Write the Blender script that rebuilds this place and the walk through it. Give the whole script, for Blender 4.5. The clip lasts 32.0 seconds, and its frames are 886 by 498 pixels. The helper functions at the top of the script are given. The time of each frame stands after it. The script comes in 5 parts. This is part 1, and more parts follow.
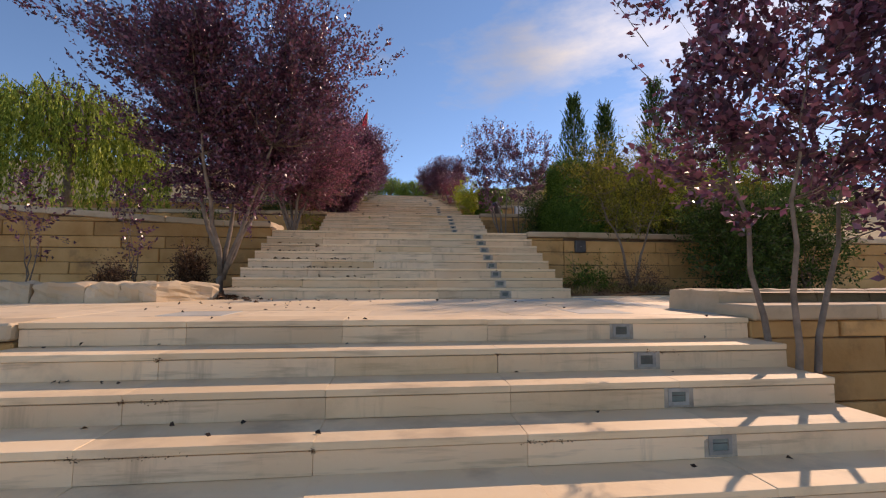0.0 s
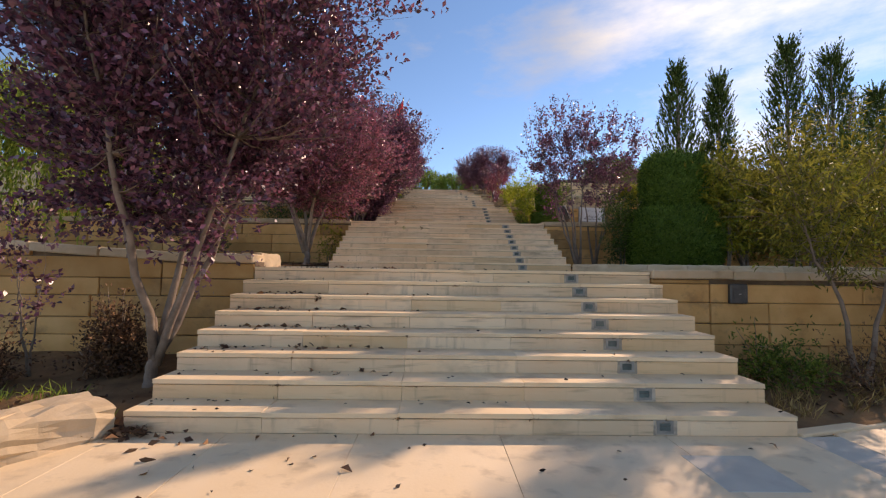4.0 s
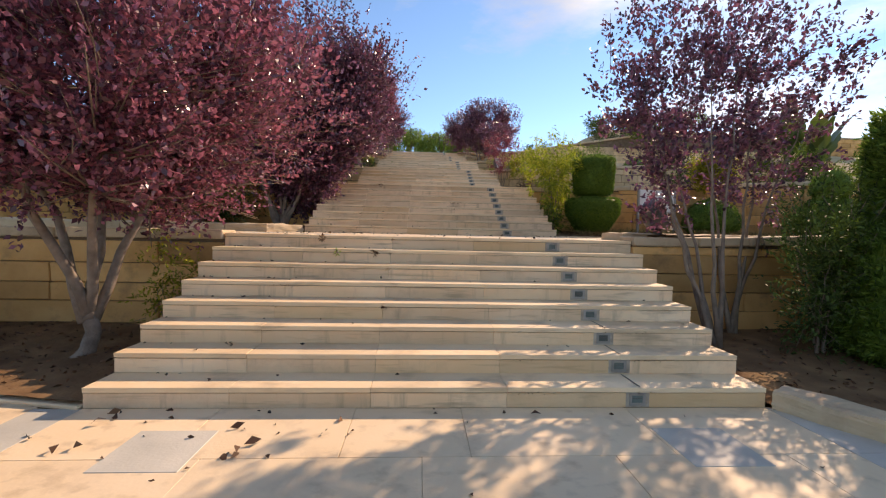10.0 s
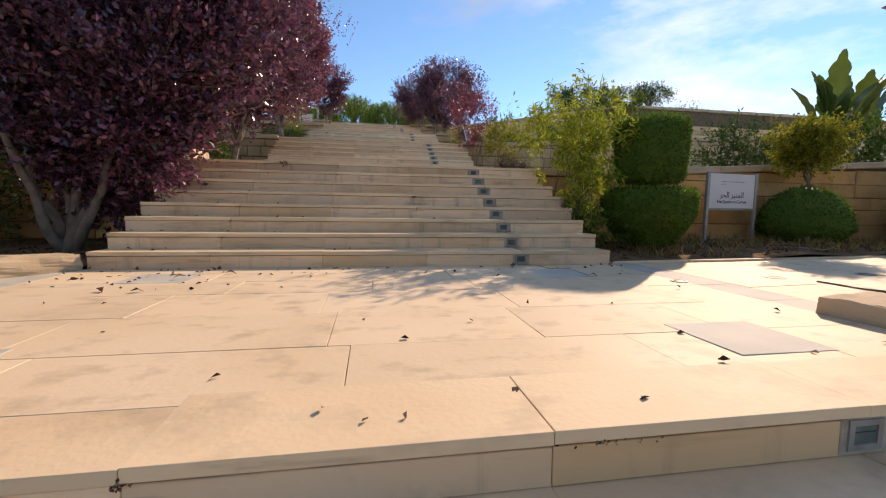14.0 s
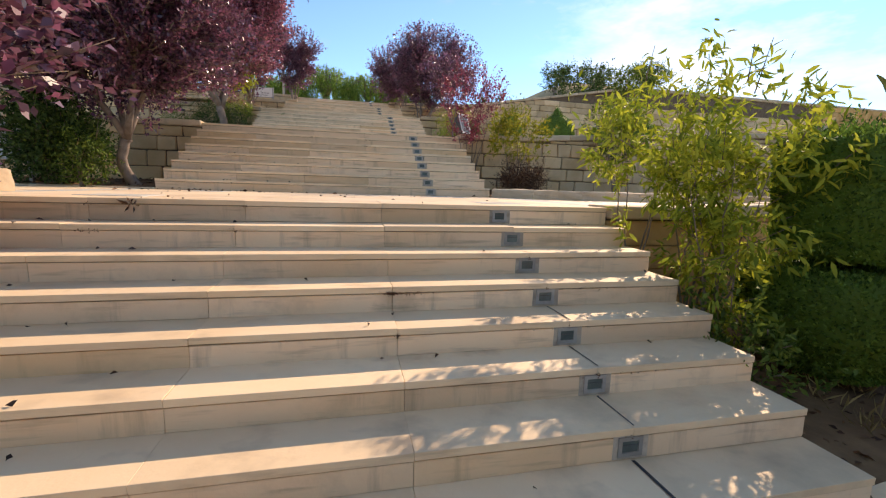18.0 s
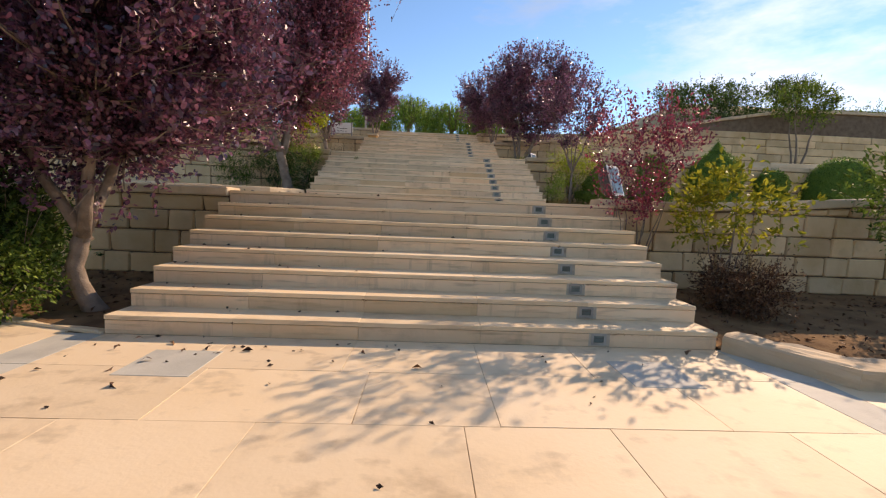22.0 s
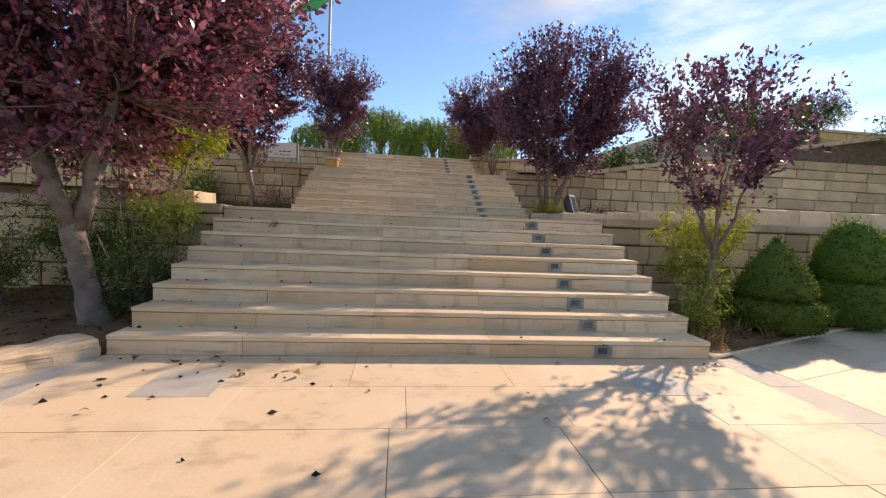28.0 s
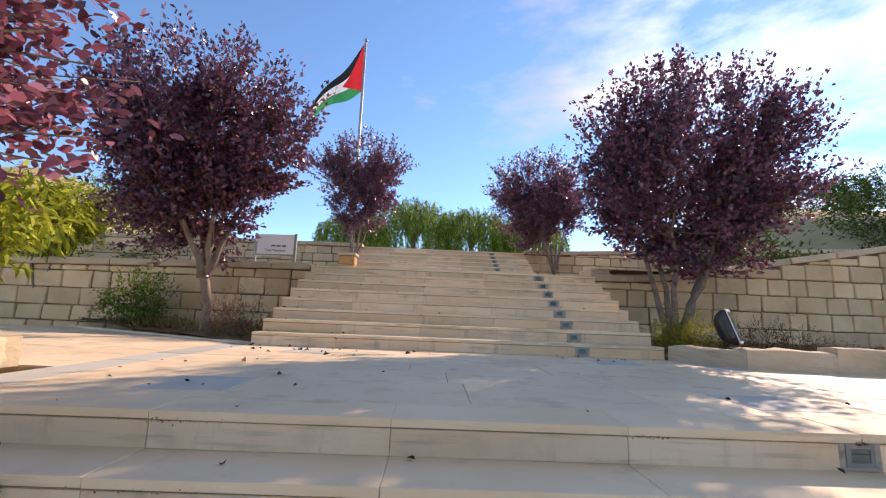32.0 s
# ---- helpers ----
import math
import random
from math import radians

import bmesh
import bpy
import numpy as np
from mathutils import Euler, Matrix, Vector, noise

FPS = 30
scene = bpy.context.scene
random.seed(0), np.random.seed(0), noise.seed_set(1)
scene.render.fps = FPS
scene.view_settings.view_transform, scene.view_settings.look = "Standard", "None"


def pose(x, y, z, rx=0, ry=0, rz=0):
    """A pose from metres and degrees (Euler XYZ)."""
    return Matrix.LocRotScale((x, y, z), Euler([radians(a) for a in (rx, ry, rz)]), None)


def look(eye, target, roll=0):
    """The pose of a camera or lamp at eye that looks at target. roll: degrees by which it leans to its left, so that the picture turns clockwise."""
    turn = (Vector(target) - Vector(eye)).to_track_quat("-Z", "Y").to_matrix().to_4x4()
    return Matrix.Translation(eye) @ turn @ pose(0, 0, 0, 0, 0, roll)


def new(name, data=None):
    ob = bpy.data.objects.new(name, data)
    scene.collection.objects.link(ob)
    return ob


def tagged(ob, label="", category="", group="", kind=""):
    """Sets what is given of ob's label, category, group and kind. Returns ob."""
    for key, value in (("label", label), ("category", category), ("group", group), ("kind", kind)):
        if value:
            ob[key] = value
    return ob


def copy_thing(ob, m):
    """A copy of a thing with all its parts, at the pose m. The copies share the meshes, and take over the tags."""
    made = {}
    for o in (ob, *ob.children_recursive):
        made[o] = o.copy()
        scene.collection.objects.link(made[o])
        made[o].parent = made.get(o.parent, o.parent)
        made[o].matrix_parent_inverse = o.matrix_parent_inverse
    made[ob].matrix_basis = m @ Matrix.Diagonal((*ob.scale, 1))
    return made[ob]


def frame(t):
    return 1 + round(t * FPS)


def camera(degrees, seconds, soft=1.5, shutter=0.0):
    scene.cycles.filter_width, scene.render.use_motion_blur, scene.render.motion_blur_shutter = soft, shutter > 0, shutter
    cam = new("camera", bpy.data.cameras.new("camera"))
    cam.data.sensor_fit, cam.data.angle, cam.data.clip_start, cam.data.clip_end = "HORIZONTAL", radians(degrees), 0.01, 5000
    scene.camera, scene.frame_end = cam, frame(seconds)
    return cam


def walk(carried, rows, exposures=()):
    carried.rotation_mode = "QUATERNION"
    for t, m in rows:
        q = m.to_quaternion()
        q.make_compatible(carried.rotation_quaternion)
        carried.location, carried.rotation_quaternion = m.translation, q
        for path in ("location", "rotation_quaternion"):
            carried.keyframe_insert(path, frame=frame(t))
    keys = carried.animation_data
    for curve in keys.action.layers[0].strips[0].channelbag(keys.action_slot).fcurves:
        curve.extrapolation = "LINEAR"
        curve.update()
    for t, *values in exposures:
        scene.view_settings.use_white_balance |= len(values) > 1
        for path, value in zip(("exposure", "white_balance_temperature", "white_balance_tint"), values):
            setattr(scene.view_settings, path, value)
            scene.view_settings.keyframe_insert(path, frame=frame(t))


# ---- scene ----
cam = camera(93.65, 32.0, soft=1.2)
# seconds, x, y, z, yaw, pitch, lean to the right
ROWS = [
    (0.0, -0.077, -6.391, 0.296, -5.98, 4.17, -0.15),
    (0.5, -0.169, -5.885, 0.227, -3.38, 4.97, -0.49),
    (1.0, -0.176, -5.431, 0.276, -3.23, 5.00, -0.59),
    (1.5, -0.227, -4.983, 0.440, -3.38, 4.88, -0.39),
    (2.0, -0.251, -4.588, 0.675, -2.90, 4.45, -0.50),
    (2.5, -0.308, -4.255, 0.816, -2.84, 4.83, -0.60),
    (3.0, -0.288, -3.940, 0.967, -2.52, 4.73, -0.62),
    (3.5, -0.278, -3.647, 1.148, -1.93, 3.84, -0.69),
    (5.5, -0.195, -1.754, 1.465, 0.54, 0.43, -0.99),
    (6.0, -0.167, -1.068, 1.491, 0.48, -0.08, -0.99),
    (6.5, -0.058, -0.377, 1.482, 0.56, -0.22, -0.76),
    (7.0, -0.056, 0.352, 1.656, -0.15, -0.84, -0.77),
    (7.5, -0.035, 0.842, 1.869, -1.22, -0.70, -0.85),
    (8.0, -0.080, 1.205, 1.993, -2.18, -0.49, -0.92),
    (8.5, -0.074, 1.585, 2.168, -2.86, -0.66, -0.93),
    (9.0, -0.115, 1.922, 2.330, -3.51, -1.00, -1.03),
    (9.5, -0.058, 2.246, 2.494, -3.48, -1.51, -1.08),
    (10.0, -0.087, 2.593, 2.648, -3.11, -2.52, -1.22),
    (10.5, -0.040, 3.033, 2.740, -2.44, -3.16, -1.29),
    (11.0, -0.043, 3.563, 2.782, -1.84, -3.81, -1.34),
    (11.5, -0.014, 4.144, 2.770, -1.23, -4.04, -1.33),
    (12.0, 0.020, 4.875, 2.710, -0.85, -3.94, -1.52),
    (12.5, -0.063, 5.635, 2.769, -1.85, -4.20, -1.57),
    (13.0, -0.014, 6.250, 2.897, -2.90, -4.21, -1.46),
    (13.5, -0.020, 6.632, 3.050, -5.53, -4.64, -1.23),
    (14.0, 0.124, 6.984, 3.153, -9.78, -5.39, -0.76),
    (14.5, 0.158, 7.257, 3.253, -15.52, -6.67, -0.43),
    (16.5, 0.422, 8.473, 3.911, -28.09, -10.55, 1.06),
    (17.0, 0.414, 8.869, 4.025, -26.61, -9.79, -0.16),
    (17.5, 0.504, 9.415, 4.002, -20.43, -9.11, -1.07),
    (18.0, 0.435, 10.033, 3.984, -12.56, -8.38, -1.67),
    (18.5, 0.398, 10.721, 3.955, -6.46, -7.44, -2.05),
    (19.0, 0.385, 11.425, 4.012, -2.61, -6.92, -2.32),
    (19.5, 0.313, 11.941, 4.186, -1.86, -6.10, -2.43),
    (20.0, 0.305, 12.347, 4.340, -1.93, -5.90, -2.40),
    (20.5, 0.299, 12.669, 4.504, -2.61, -5.77, -2.34),
    (21.0, 0.302, 13.001, 4.646, -2.80, -5.67, -2.30),
    (21.5, 0.306, 13.299, 4.838, -2.40, -5.80, -2.30),
    (22.0, 0.256, 13.624, 5.005, -2.15, -5.73, -2.31),
    (22.5, 0.209, 13.944, 5.177, -1.57, -5.55, -2.43),
    (23.0, 0.314, 14.366, 5.327, -0.78, -5.53, -2.56),
    (23.5, 0.304, 14.938, 5.306, -0.76, -4.89, -2.63),
    (24.0, 0.190, 15.605, 5.350, -2.21, -4.09, -2.75),
    (24.5, 0.193, 16.238, 5.389, -2.76, -3.32, -2.67),
    (25.0, 0.103, 16.925, 5.415, -4.24, -2.41, -2.53),
    (26.0, 0.015, 17.979, 5.677, -5.83, -1.65, -2.36),
    (26.5, 0.006, 18.329, 5.874, -5.79, -2.37, -2.28),
    (28.5, -0.097, 19.621, 6.382, -6.01, -4.04, -2.45),
    (29.0, -0.134, 20.026, 6.459, -5.37, -4.52, -2.32),
    (29.5, -0.165, 20.510, 6.548, -4.41, -4.24, -2.28),
    (30.0, -0.164, 21.093, 6.581, -2.90, -3.16, -2.19),
    (30.5, -0.162, 21.685, 6.673, -1.52, 0.23, -2.18),
    (31.0, -0.253, 22.213, 6.743, -1.62, 4.92, -2.40),
    (31.5, -0.205, 22.683, 6.725, -1.34, 8.19, -2.33),
    (32.0, -0.109, 23.140, 6.856, -1.36, 9.05, -2.24),
]
walk(cam, [(t, pose(x, y, z, 90 + pitch, lean, yaw)) for t, x, y, z, yaw, pitch, lean in ROWS], exposures=[(0.0, 1.17, 8700, 28), (1.0, 1.26, 9100, 25), (2.0, 1.26, 8500, 21), (6.0, 1.66, 9700, 30), (7.0, 1.52, 9600, 26), (8.0, 1.60, 8600, 19), (10.0, 1.77, 9100, 23), (11.0, 1.69, 9300, 26), (12.0, 1.63, 9300, 26), (13.0, 1.53, 8600, 21), (16.9, 1.50, 8300, 20), (18.0, 1.86, 8700, 20), (19.0, 1.48, 8700, 20), (20.0, 1.42, 8700, 19), (21.0, 1.39, 8700, 19), (22.0, 1.60, 9000, 21), (24.0, 1.60, 9200, 26), (25.0, 1.48, 9000, 25), (26.0, 1.54, 8800, 21), (29.0, 1.71, 9000, 26), (30.0, 1.83, 9300, 33), (31.0, 1.83, 8700, 23), (32.0, 1.91, 8100, 24)])

# ---- sun and sky ----
SUN_TO = Vector((1.21, 1.16, 1.0)).normalized()
sun_data = bpy.data.lights.new("sun", "SUN")
sun_data.energy, sun_data.angle, sun_data.color = 1.55, radians(0.6), (1.0, 0.885, 0.77)
sun = new("sun", sun_data)
sun.matrix_world = look((30, 40, 40), Vector((30, 40, 40)) - SUN_TO)

world = bpy.data.worlds.new("sky")
scene.world = world
world.use_nodes = True
wn, wl = world.node_tree.nodes, world.node_tree.links
wn.clear()
sky = wn.new("ShaderNodeTexSky")
sky.sky_type, sky.sun_disc = "NISHITA", False
sky.sun_elevation = math.asin(SUN_TO.z)
sky.sun_rotation = math.atan2(SUN_TO.x, SUN_TO.y)
sky.altitude = 1500
sky.air_density, sky.dust_density, sky.ozone_density = 0.9, 0.05, 6.0
bg = wn.new("ShaderNodeBackground")
bg.inputs["Strength"].default_value = 0.138
co = wn.new("ShaderNodeTexCoord")
mp = wn.new("ShaderNodeMapping")
mp.inputs["Location"].default_value = (0.35, 0.2, 0.0)
mp.inputs["Scale"].default_value = (1.0, 1.0, 2.8)
cl = wn.new("ShaderNodeTexNoise")
cl.inputs["Scale"].default_value, cl.inputs["Detail"].default_value, cl.inputs["Roughness"].default_value = 2.1, 9.0, 0.6
# the cloud bank thickens towards the sun's quarter; unseen overhead cloud is added as fill
dt = wn.new("ShaderNodeVectorMath")
dt.operation = "DOT_PRODUCT"
dt.inputs[1].default_value = (0.66, 0.58, 0.476)
bank = wn.new("ShaderNodeMapRange")
bank.inputs["From Min"].default_value, bank.inputs["From Max"].default_value = 0.76, 1.0
bank.inputs["To Min"].default_value, bank.inputs["To Max"].default_value = -0.06, 0.14
sumc = wn.new("ShaderNodeMath")
cr = wn.new("ShaderNodeValToRGB")
cr.color_ramp.elements[0].position, cr.color_ramp.elements[1].position = 0.52, 0.80
mixc = wn.new("ShaderNodeMix")
mixc.data_type = "RGBA"
shade = wn.new("ShaderNodeTexNoise")
shade.inputs["Scale"].default_value, shade.inputs["Detail"].default_value = 3.4, 6.0
grey = wn.new("ShaderNodeMix")
grey.data_type = "RGBA"
grey.inputs["A"].default_value, grey.inputs["B"].default_value = (1.15, 1.4, 1.75, 1), (1.6, 1.8, 2.0, 1)
wo = wn.new("ShaderNodeOutputWorld")
wl.new(co.outputs["Generated"], mp.inputs["Vector"])
wl.new(mp.outputs["Vector"], cl.inputs["Vector"])
wl.new(co.outputs["Generated"], dt.inputs[0])
wl.new(dt.outputs["Value"], bank.inputs["Value"])
wl.new(cl.outputs["Fac"], sumc.inputs[0])
wl.new(bank.outputs["Result"], sumc.inputs[1])
# unseen cloud overhead and behind, added to brighten the shaded stone
fill_cloud_dir = wn.new("ShaderNodeVectorMath")
fill_cloud_dir.operation = "DOT_PRODUCT"
fill_cloud_dir.inputs[1].default_value = (0.0, -0.6, 0.8)
fill_cloud = wn.new("ShaderNodeMapRange")
fill_cloud.interpolation_type = "SMOOTHSTEP"
fill_cloud.inputs["From Min"].default_value, fill_cloud.inputs["From Max"].default_value = 0.05, 0.8
fill_cloud.inputs["To Min"].default_value, fill_cloud.inputs["To Max"].default_value = 0.0, 0.12
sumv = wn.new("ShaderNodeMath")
wl.new(co.outputs["Generated"], fill_cloud_dir.inputs[0])
wl.new(fill_cloud_dir.outputs["Value"], fill_cloud.inputs["Value"])
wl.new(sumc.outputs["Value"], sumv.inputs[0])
wl.new(fill_cloud.outputs["Result"], sumv.inputs[1])
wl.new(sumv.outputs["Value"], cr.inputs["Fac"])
wl.new(mp.outputs["Vector"], shade.inputs["Vector"])
wl.new(shade.outputs["Fac"], grey.inputs["Factor"])
# thin cloud lights up towards the sun behind it
near_sun = wn.new("ShaderNodeMapRange")
near_sun.interpolation_type = "SMOOTHSTEP"
near_sun.inputs["From Min"].default_value, near_sun.inputs["From Max"].default_value = 0.86, 1.0
near_sun.inputs["To Min"].default_value, near_sun.inputs["To Max"].default_value = 1.0, 2.3
lit_cloud = wn.new("ShaderNodeVectorMath")
lit_cloud.operation = "SCALE"
wl.new(dt.outputs["Value"], near_sun.inputs["Value"])
wl.new(grey.outputs["Result"], lit_cloud.inputs[0])
wl.new(near_sun.outputs["Result"], lit_cloud.inputs["Scale"])
wl.new(lit_cloud.outputs["Vector"], mixc.inputs["B"])
wl.new(cr.outputs["Color"], mixc.inputs["Factor"])
tint = wn.new("ShaderNodeMix")
tint.data_type, tint.blend_type = "RGBA", "MULTIPLY"
tint.inputs["Factor"].default_value = 1.0
tint.inputs["B"].default_value = (0.925, 0.93, 0.98, 1)
vivid = wn.new("ShaderNodeHueSaturation")
vivid.inputs["Hue"].default_value = 0.491
vivid.inputs["Saturation"].default_value, vivid.inputs["Value"].default_value = 1.05, 0.66
wl.new(sky.outputs["Color"], vivid.inputs["Color"])
wl.new(vivid.outputs["Color"], tint.inputs["A"])
wl.new(tint.outputs["Result"], mixc.inputs["A"])
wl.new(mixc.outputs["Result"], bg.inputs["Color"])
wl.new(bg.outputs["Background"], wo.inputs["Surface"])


# ---- materials ----
def material(name, c1, c2, scale=3.0, rough=0.8, bump=0.2, fine=60.0, spread=0.0, stain=None, stain_scale=0.7, stain_amount=0.5, metal=0.0, leaf=0.0, island=False, streak=None, grain=(1.1, 1.6, 11.0), drip=None, gloss=0.5, odd=None):
    """Two-tone noise colour with fine grain; spread: tone changes from object to object (or island to island)."""
    m = bpy.data.materials.new(name)
    m.use_nodes = True
    n, l = m.node_tree.nodes, m.node_tree.links
    b = n["Principled BSDF"]
    b.inputs["Roughness"].default_value, b.inputs["Metallic"].default_value = rough, metal
    b.inputs["Specular IOR Level"].default_value = gloss
    tc = n.new("ShaderNodeNewGeometry")
    big = n.new("ShaderNodeTexNoise")
    big.inputs["Scale"].default_value, big.inputs["Detail"].default_value = scale, 5.0
    l.new(tc.outputs["Position"], big.inputs["Vector"])
    mx = n.new("ShaderNodeMix")
    mx.data_type = "RGBA"
    mx.inputs["A"].default_value, mx.inputs["B"].default_value = (*c1, 1), (*c2, 1)
    rp = n.new("ShaderNodeMapRange")
    rp.inputs["From Min"].default_value, rp.inputs["From Max"].default_value = 0.3, 0.7
    l.new(big.outputs["Fac"], rp.inputs["Value"])
    out = mx.outputs["Result"]
    if island or spread:
        if island:
            rnd = tc.outputs["Random Per Island"]
        else:
            rnd = n.new("ShaderNodeObjectInfo").outputs["Random"]
        if island:
            l.new(rnd, mx.inputs["Factor"])
        else:
            l.new(rp.outputs["Result"], mx.inputs["Factor"])
        hs = n.new("ShaderNodeHueSaturation")
        mr = n.new("ShaderNodeMapRange")
        mr.inputs["To Min"].default_value, mr.inputs["To Max"].default_value = 1 - spread, 1 + spread
        l.new(rnd, mr.inputs["Value"])
        l.new(mr.outputs["Result"], hs.inputs["Value"])
        l.new(out, hs.inputs["Color"])
        out = hs.outputs["Color"]
    else:
        l.new(rp.outputs["Result"], mx.inputs["Factor"])
    if stain:
        st = n.new("ShaderNodeTexNoise")
        st.inputs["Scale"].default_value, st.inputs["Detail"].default_value, st.inputs["Roughness"].default_value = stain_scale, 9.0, 0.65
        l.new(tc.outputs["Position"], st.inputs["Vector"])
        sr = n.new("ShaderNodeMapRange")
        sr.inputs["From Min"].default_value, sr.inputs["From Max"].default_value = 0.54, 0.72
        sr.inputs["To Max"].default_value = stain_amount
        l.new(st.outputs["Fac"], sr.inputs["Value"])
        sm = n.new("ShaderNodeMix")
        sm.data_type = "RGBA"
        sm.inputs["B"].default_value = (*stain, 1)
        l.new(sr.outputs["Result"], sm.inputs["Factor"])
        l.new(out, sm.inputs["A"])
        out = sm.outputs["Result"]
    if streak:
        sp = n.new("ShaderNodeMapping")
        sp.inputs["Scale"].default_value = grain
        l.new(tc.outputs["Position"], sp.inputs["Vector"])
        s2 = n.new("ShaderNodeTexNoise")
        s2.inputs["Scale"].default_value, s2.inputs["Detail"].default_value, s2.inputs["Roughness"].default_value = 2.0, 4.0, 0.55
        l.new(sp.outputs["Vector"], s2.inputs["Vector"])
        r2 = n.new("ShaderNodeMapRange")
        r2.inputs["From Min"].default_value, r2.inputs["From Max"].default_value = 0.55, 0.72
        r2.inputs["To Max"].default_value = 0.48
        l.new(s2.outputs["Fac"], r2.inputs["Value"])
        m2 = n.new("ShaderNodeMix")
        m2.data_type = "RGBA"
        m2.inputs["B"].default_value = (*streak, 1)
        l.new(r2.outputs["Result"], m2.inputs["Factor"])
        l.new(out, m2.inputs["A"])
        out = m2.outputs["Result"]
    if drip:
        sp = n.new("ShaderNodeMapping")
        sp.inputs["Scale"].default_value = (8.0, 8.0, 0.9)
        l.new(tc.outputs["Position"], sp.inputs["Vector"])
        s3 = n.new("ShaderNodeTexNoise")
        s3.inputs["Scale"].default_value, s3.inputs["Detail"].default_value, s3.inputs["Roughness"].default_value = 0.8, 7.0, 0.65
        l.new(sp.outputs["Vector"], s3.inputs["Vector"])
        r3 = n.new("ShaderNodeMapRange")
        r3.inputs["From Min"].default_value, r3.inputs["From Max"].default_value = 0.57, 0.73
        r3.inputs["To Max"].default_value = 0.55
        l.new(s3.outputs["Fac"], r3.inputs["Value"])
        m3 = n.new("ShaderNodeMix")
        m3.data_type = "RGBA"
        m3.inputs["B"].default_value = (*drip, 1)
        l.new(r3.outputs["Result"], m3.inputs["Factor"])
        l.new(out, m3.inputs["A"])
        out = m3.outputs["Result"]
    if odd:
        wh = n.new("ShaderNodeTexWhiteNoise")
        wh.noise_dimensions = "1D"
        l.new(n.new("ShaderNodeObjectInfo").outputs["Random"], wh.inputs["W"])
        r4 = n.new("ShaderNodeMapRange")
        r4.inputs["From Min"].default_value, r4.inputs["From Max"].default_value = 0.72, 1.0
        r4.inputs["To Max"].default_value = 0.55
        l.new(wh.outputs["Value"], r4.inputs["Value"])
        m4 = n.new("ShaderNodeMix")
        m4.data_type = "RGBA"
        m4.inputs["B"].default_value = (*odd, 1)
        l.new(r4.outputs["Result"], m4.inputs["Factor"])
        l.new(out, m4.inputs["A"])
        out = m4.outputs["Result"]
    l.new(out, b.inputs["Base Color"])
    if bump:
        fn = n.new("ShaderNodeTexNoise")
        fn.inputs["Scale"].default_value, fn.inputs["Detail"].default_value = fine, 4.0
        l.new(tc.outputs["Position"], fn.inputs["Vector"])
        bp = n.new("ShaderNodeBump")
        bp.inputs["Strength"].default_value, bp.inputs["Distance"].default_value = bump, 0.01
        l.new(fn.outputs["Fac"], bp.inputs["Height"])
        l.new(bp.outputs["Normal"], b.inputs["Normal"])
    if leaf:
        tr = n.new("ShaderNodeBsdfTranslucent")
        ms = n.new("ShaderNodeMixShader")
        ms.inputs["Fac"].default_value = leaf
        l.new(out, tr.inputs["Color"])
        l.new(b.outputs["BSDF"], ms.inputs[1])
        l.new(tr.outputs["BSDF"], ms.inputs[2])
        l.new(ms.outputs["Shader"], n["Material Output"].inputs["Surface"])
    return m


STONE = material("cream_limestone", (0.82, 0.60, 0.365), (0.88, 0.69, 0.455), 1.6, 0.72, 0.15, 45, 0.10, (0.42, 0.31, 0.20), 1.3, 0.5, streak=(0.30, 0.22, 0.15))
RISER = material("cream_limestone_riser", (0.80, 0.54, 0.315), (0.88, 0.675, 0.46), 0.9, 0.75, 0.15, 45, 0.15, (0.42, 0.30, 0.19), 2.2, 0.5, streak=(0.26, 0.18, 0.11), drip=(0.27, 0.19, 0.12), odd=(0.70, 0.44, 0.20))
PAVER = material("limestone_paver", (0.80, 0.60, 0.375), (0.86, 0.68, 0.465), 1.1, 0.68, 0.12, 40, 0.06, (0.50, 0.37, 0.25), 1.7, 0.45, streak=(0.40, 0.28, 0.17), grain=(2.4, 3.2, 2.4))
GREY = material("grey_stone_band", (0.48, 0.465, 0.40), (0.60, 0.57, 0.485), 3.0, 0.75, 0.15, 50, 0.06, (0.28, 0.26, 0.24), 2.0, 0.4)
JOINT = material("brown_joint_mortar", (0.30, 0.22, 0.14), (0.42, 0.32, 0.22), 6.0, 0.95, 0.3, 80)
PALEJOINT = material("pale_joint_mortar", (0.50, 0.385, 0.25), (0.62, 0.49, 0.33), 6.0, 0.95, 0.3, 80)
WALLSTONE = material("ochre_wall_stone", (0.56, 0.295, 0.105), (0.72, 0.43, 0.185), 2.2, 0.9, 1.0, 14, 0.24, (0.22, 0.13, 0.07), 2.0, 0.75, gloss=0.2)
WALLJOINT = material("dark_wall_mortar", (0.12, 0.08, 0.05), (0.21, 0.15, 0.10), 6.0, 0.95, 0.3, 80)
WALLPALE = material("pale_wall_stone", (0.60, 0.405, 0.21), (0.76, 0.56, 0.335), 2.2, 0.85, 0.8, 14, 0.2, (0.30, 0.22, 0.15), 1.6, 0.4)
CAPSTONE = material("rough_cap_stone", (0.54, 0.40, 0.25), (0.69, 0.53, 0.355), 2.5, 0.88, 0.9, 12, 0.12, (0.28, 0.21, 0.145), 1.8, 0.6)
SOIL = material("dry_brown_soil", (0.15, 0.088, 0.05), (0.28, 0.17, 0.09), 3.5, 1.0, 1.0, 25, 0, (0.30, 0.21, 0.11), 2.0, 0.6, gloss=0.05)
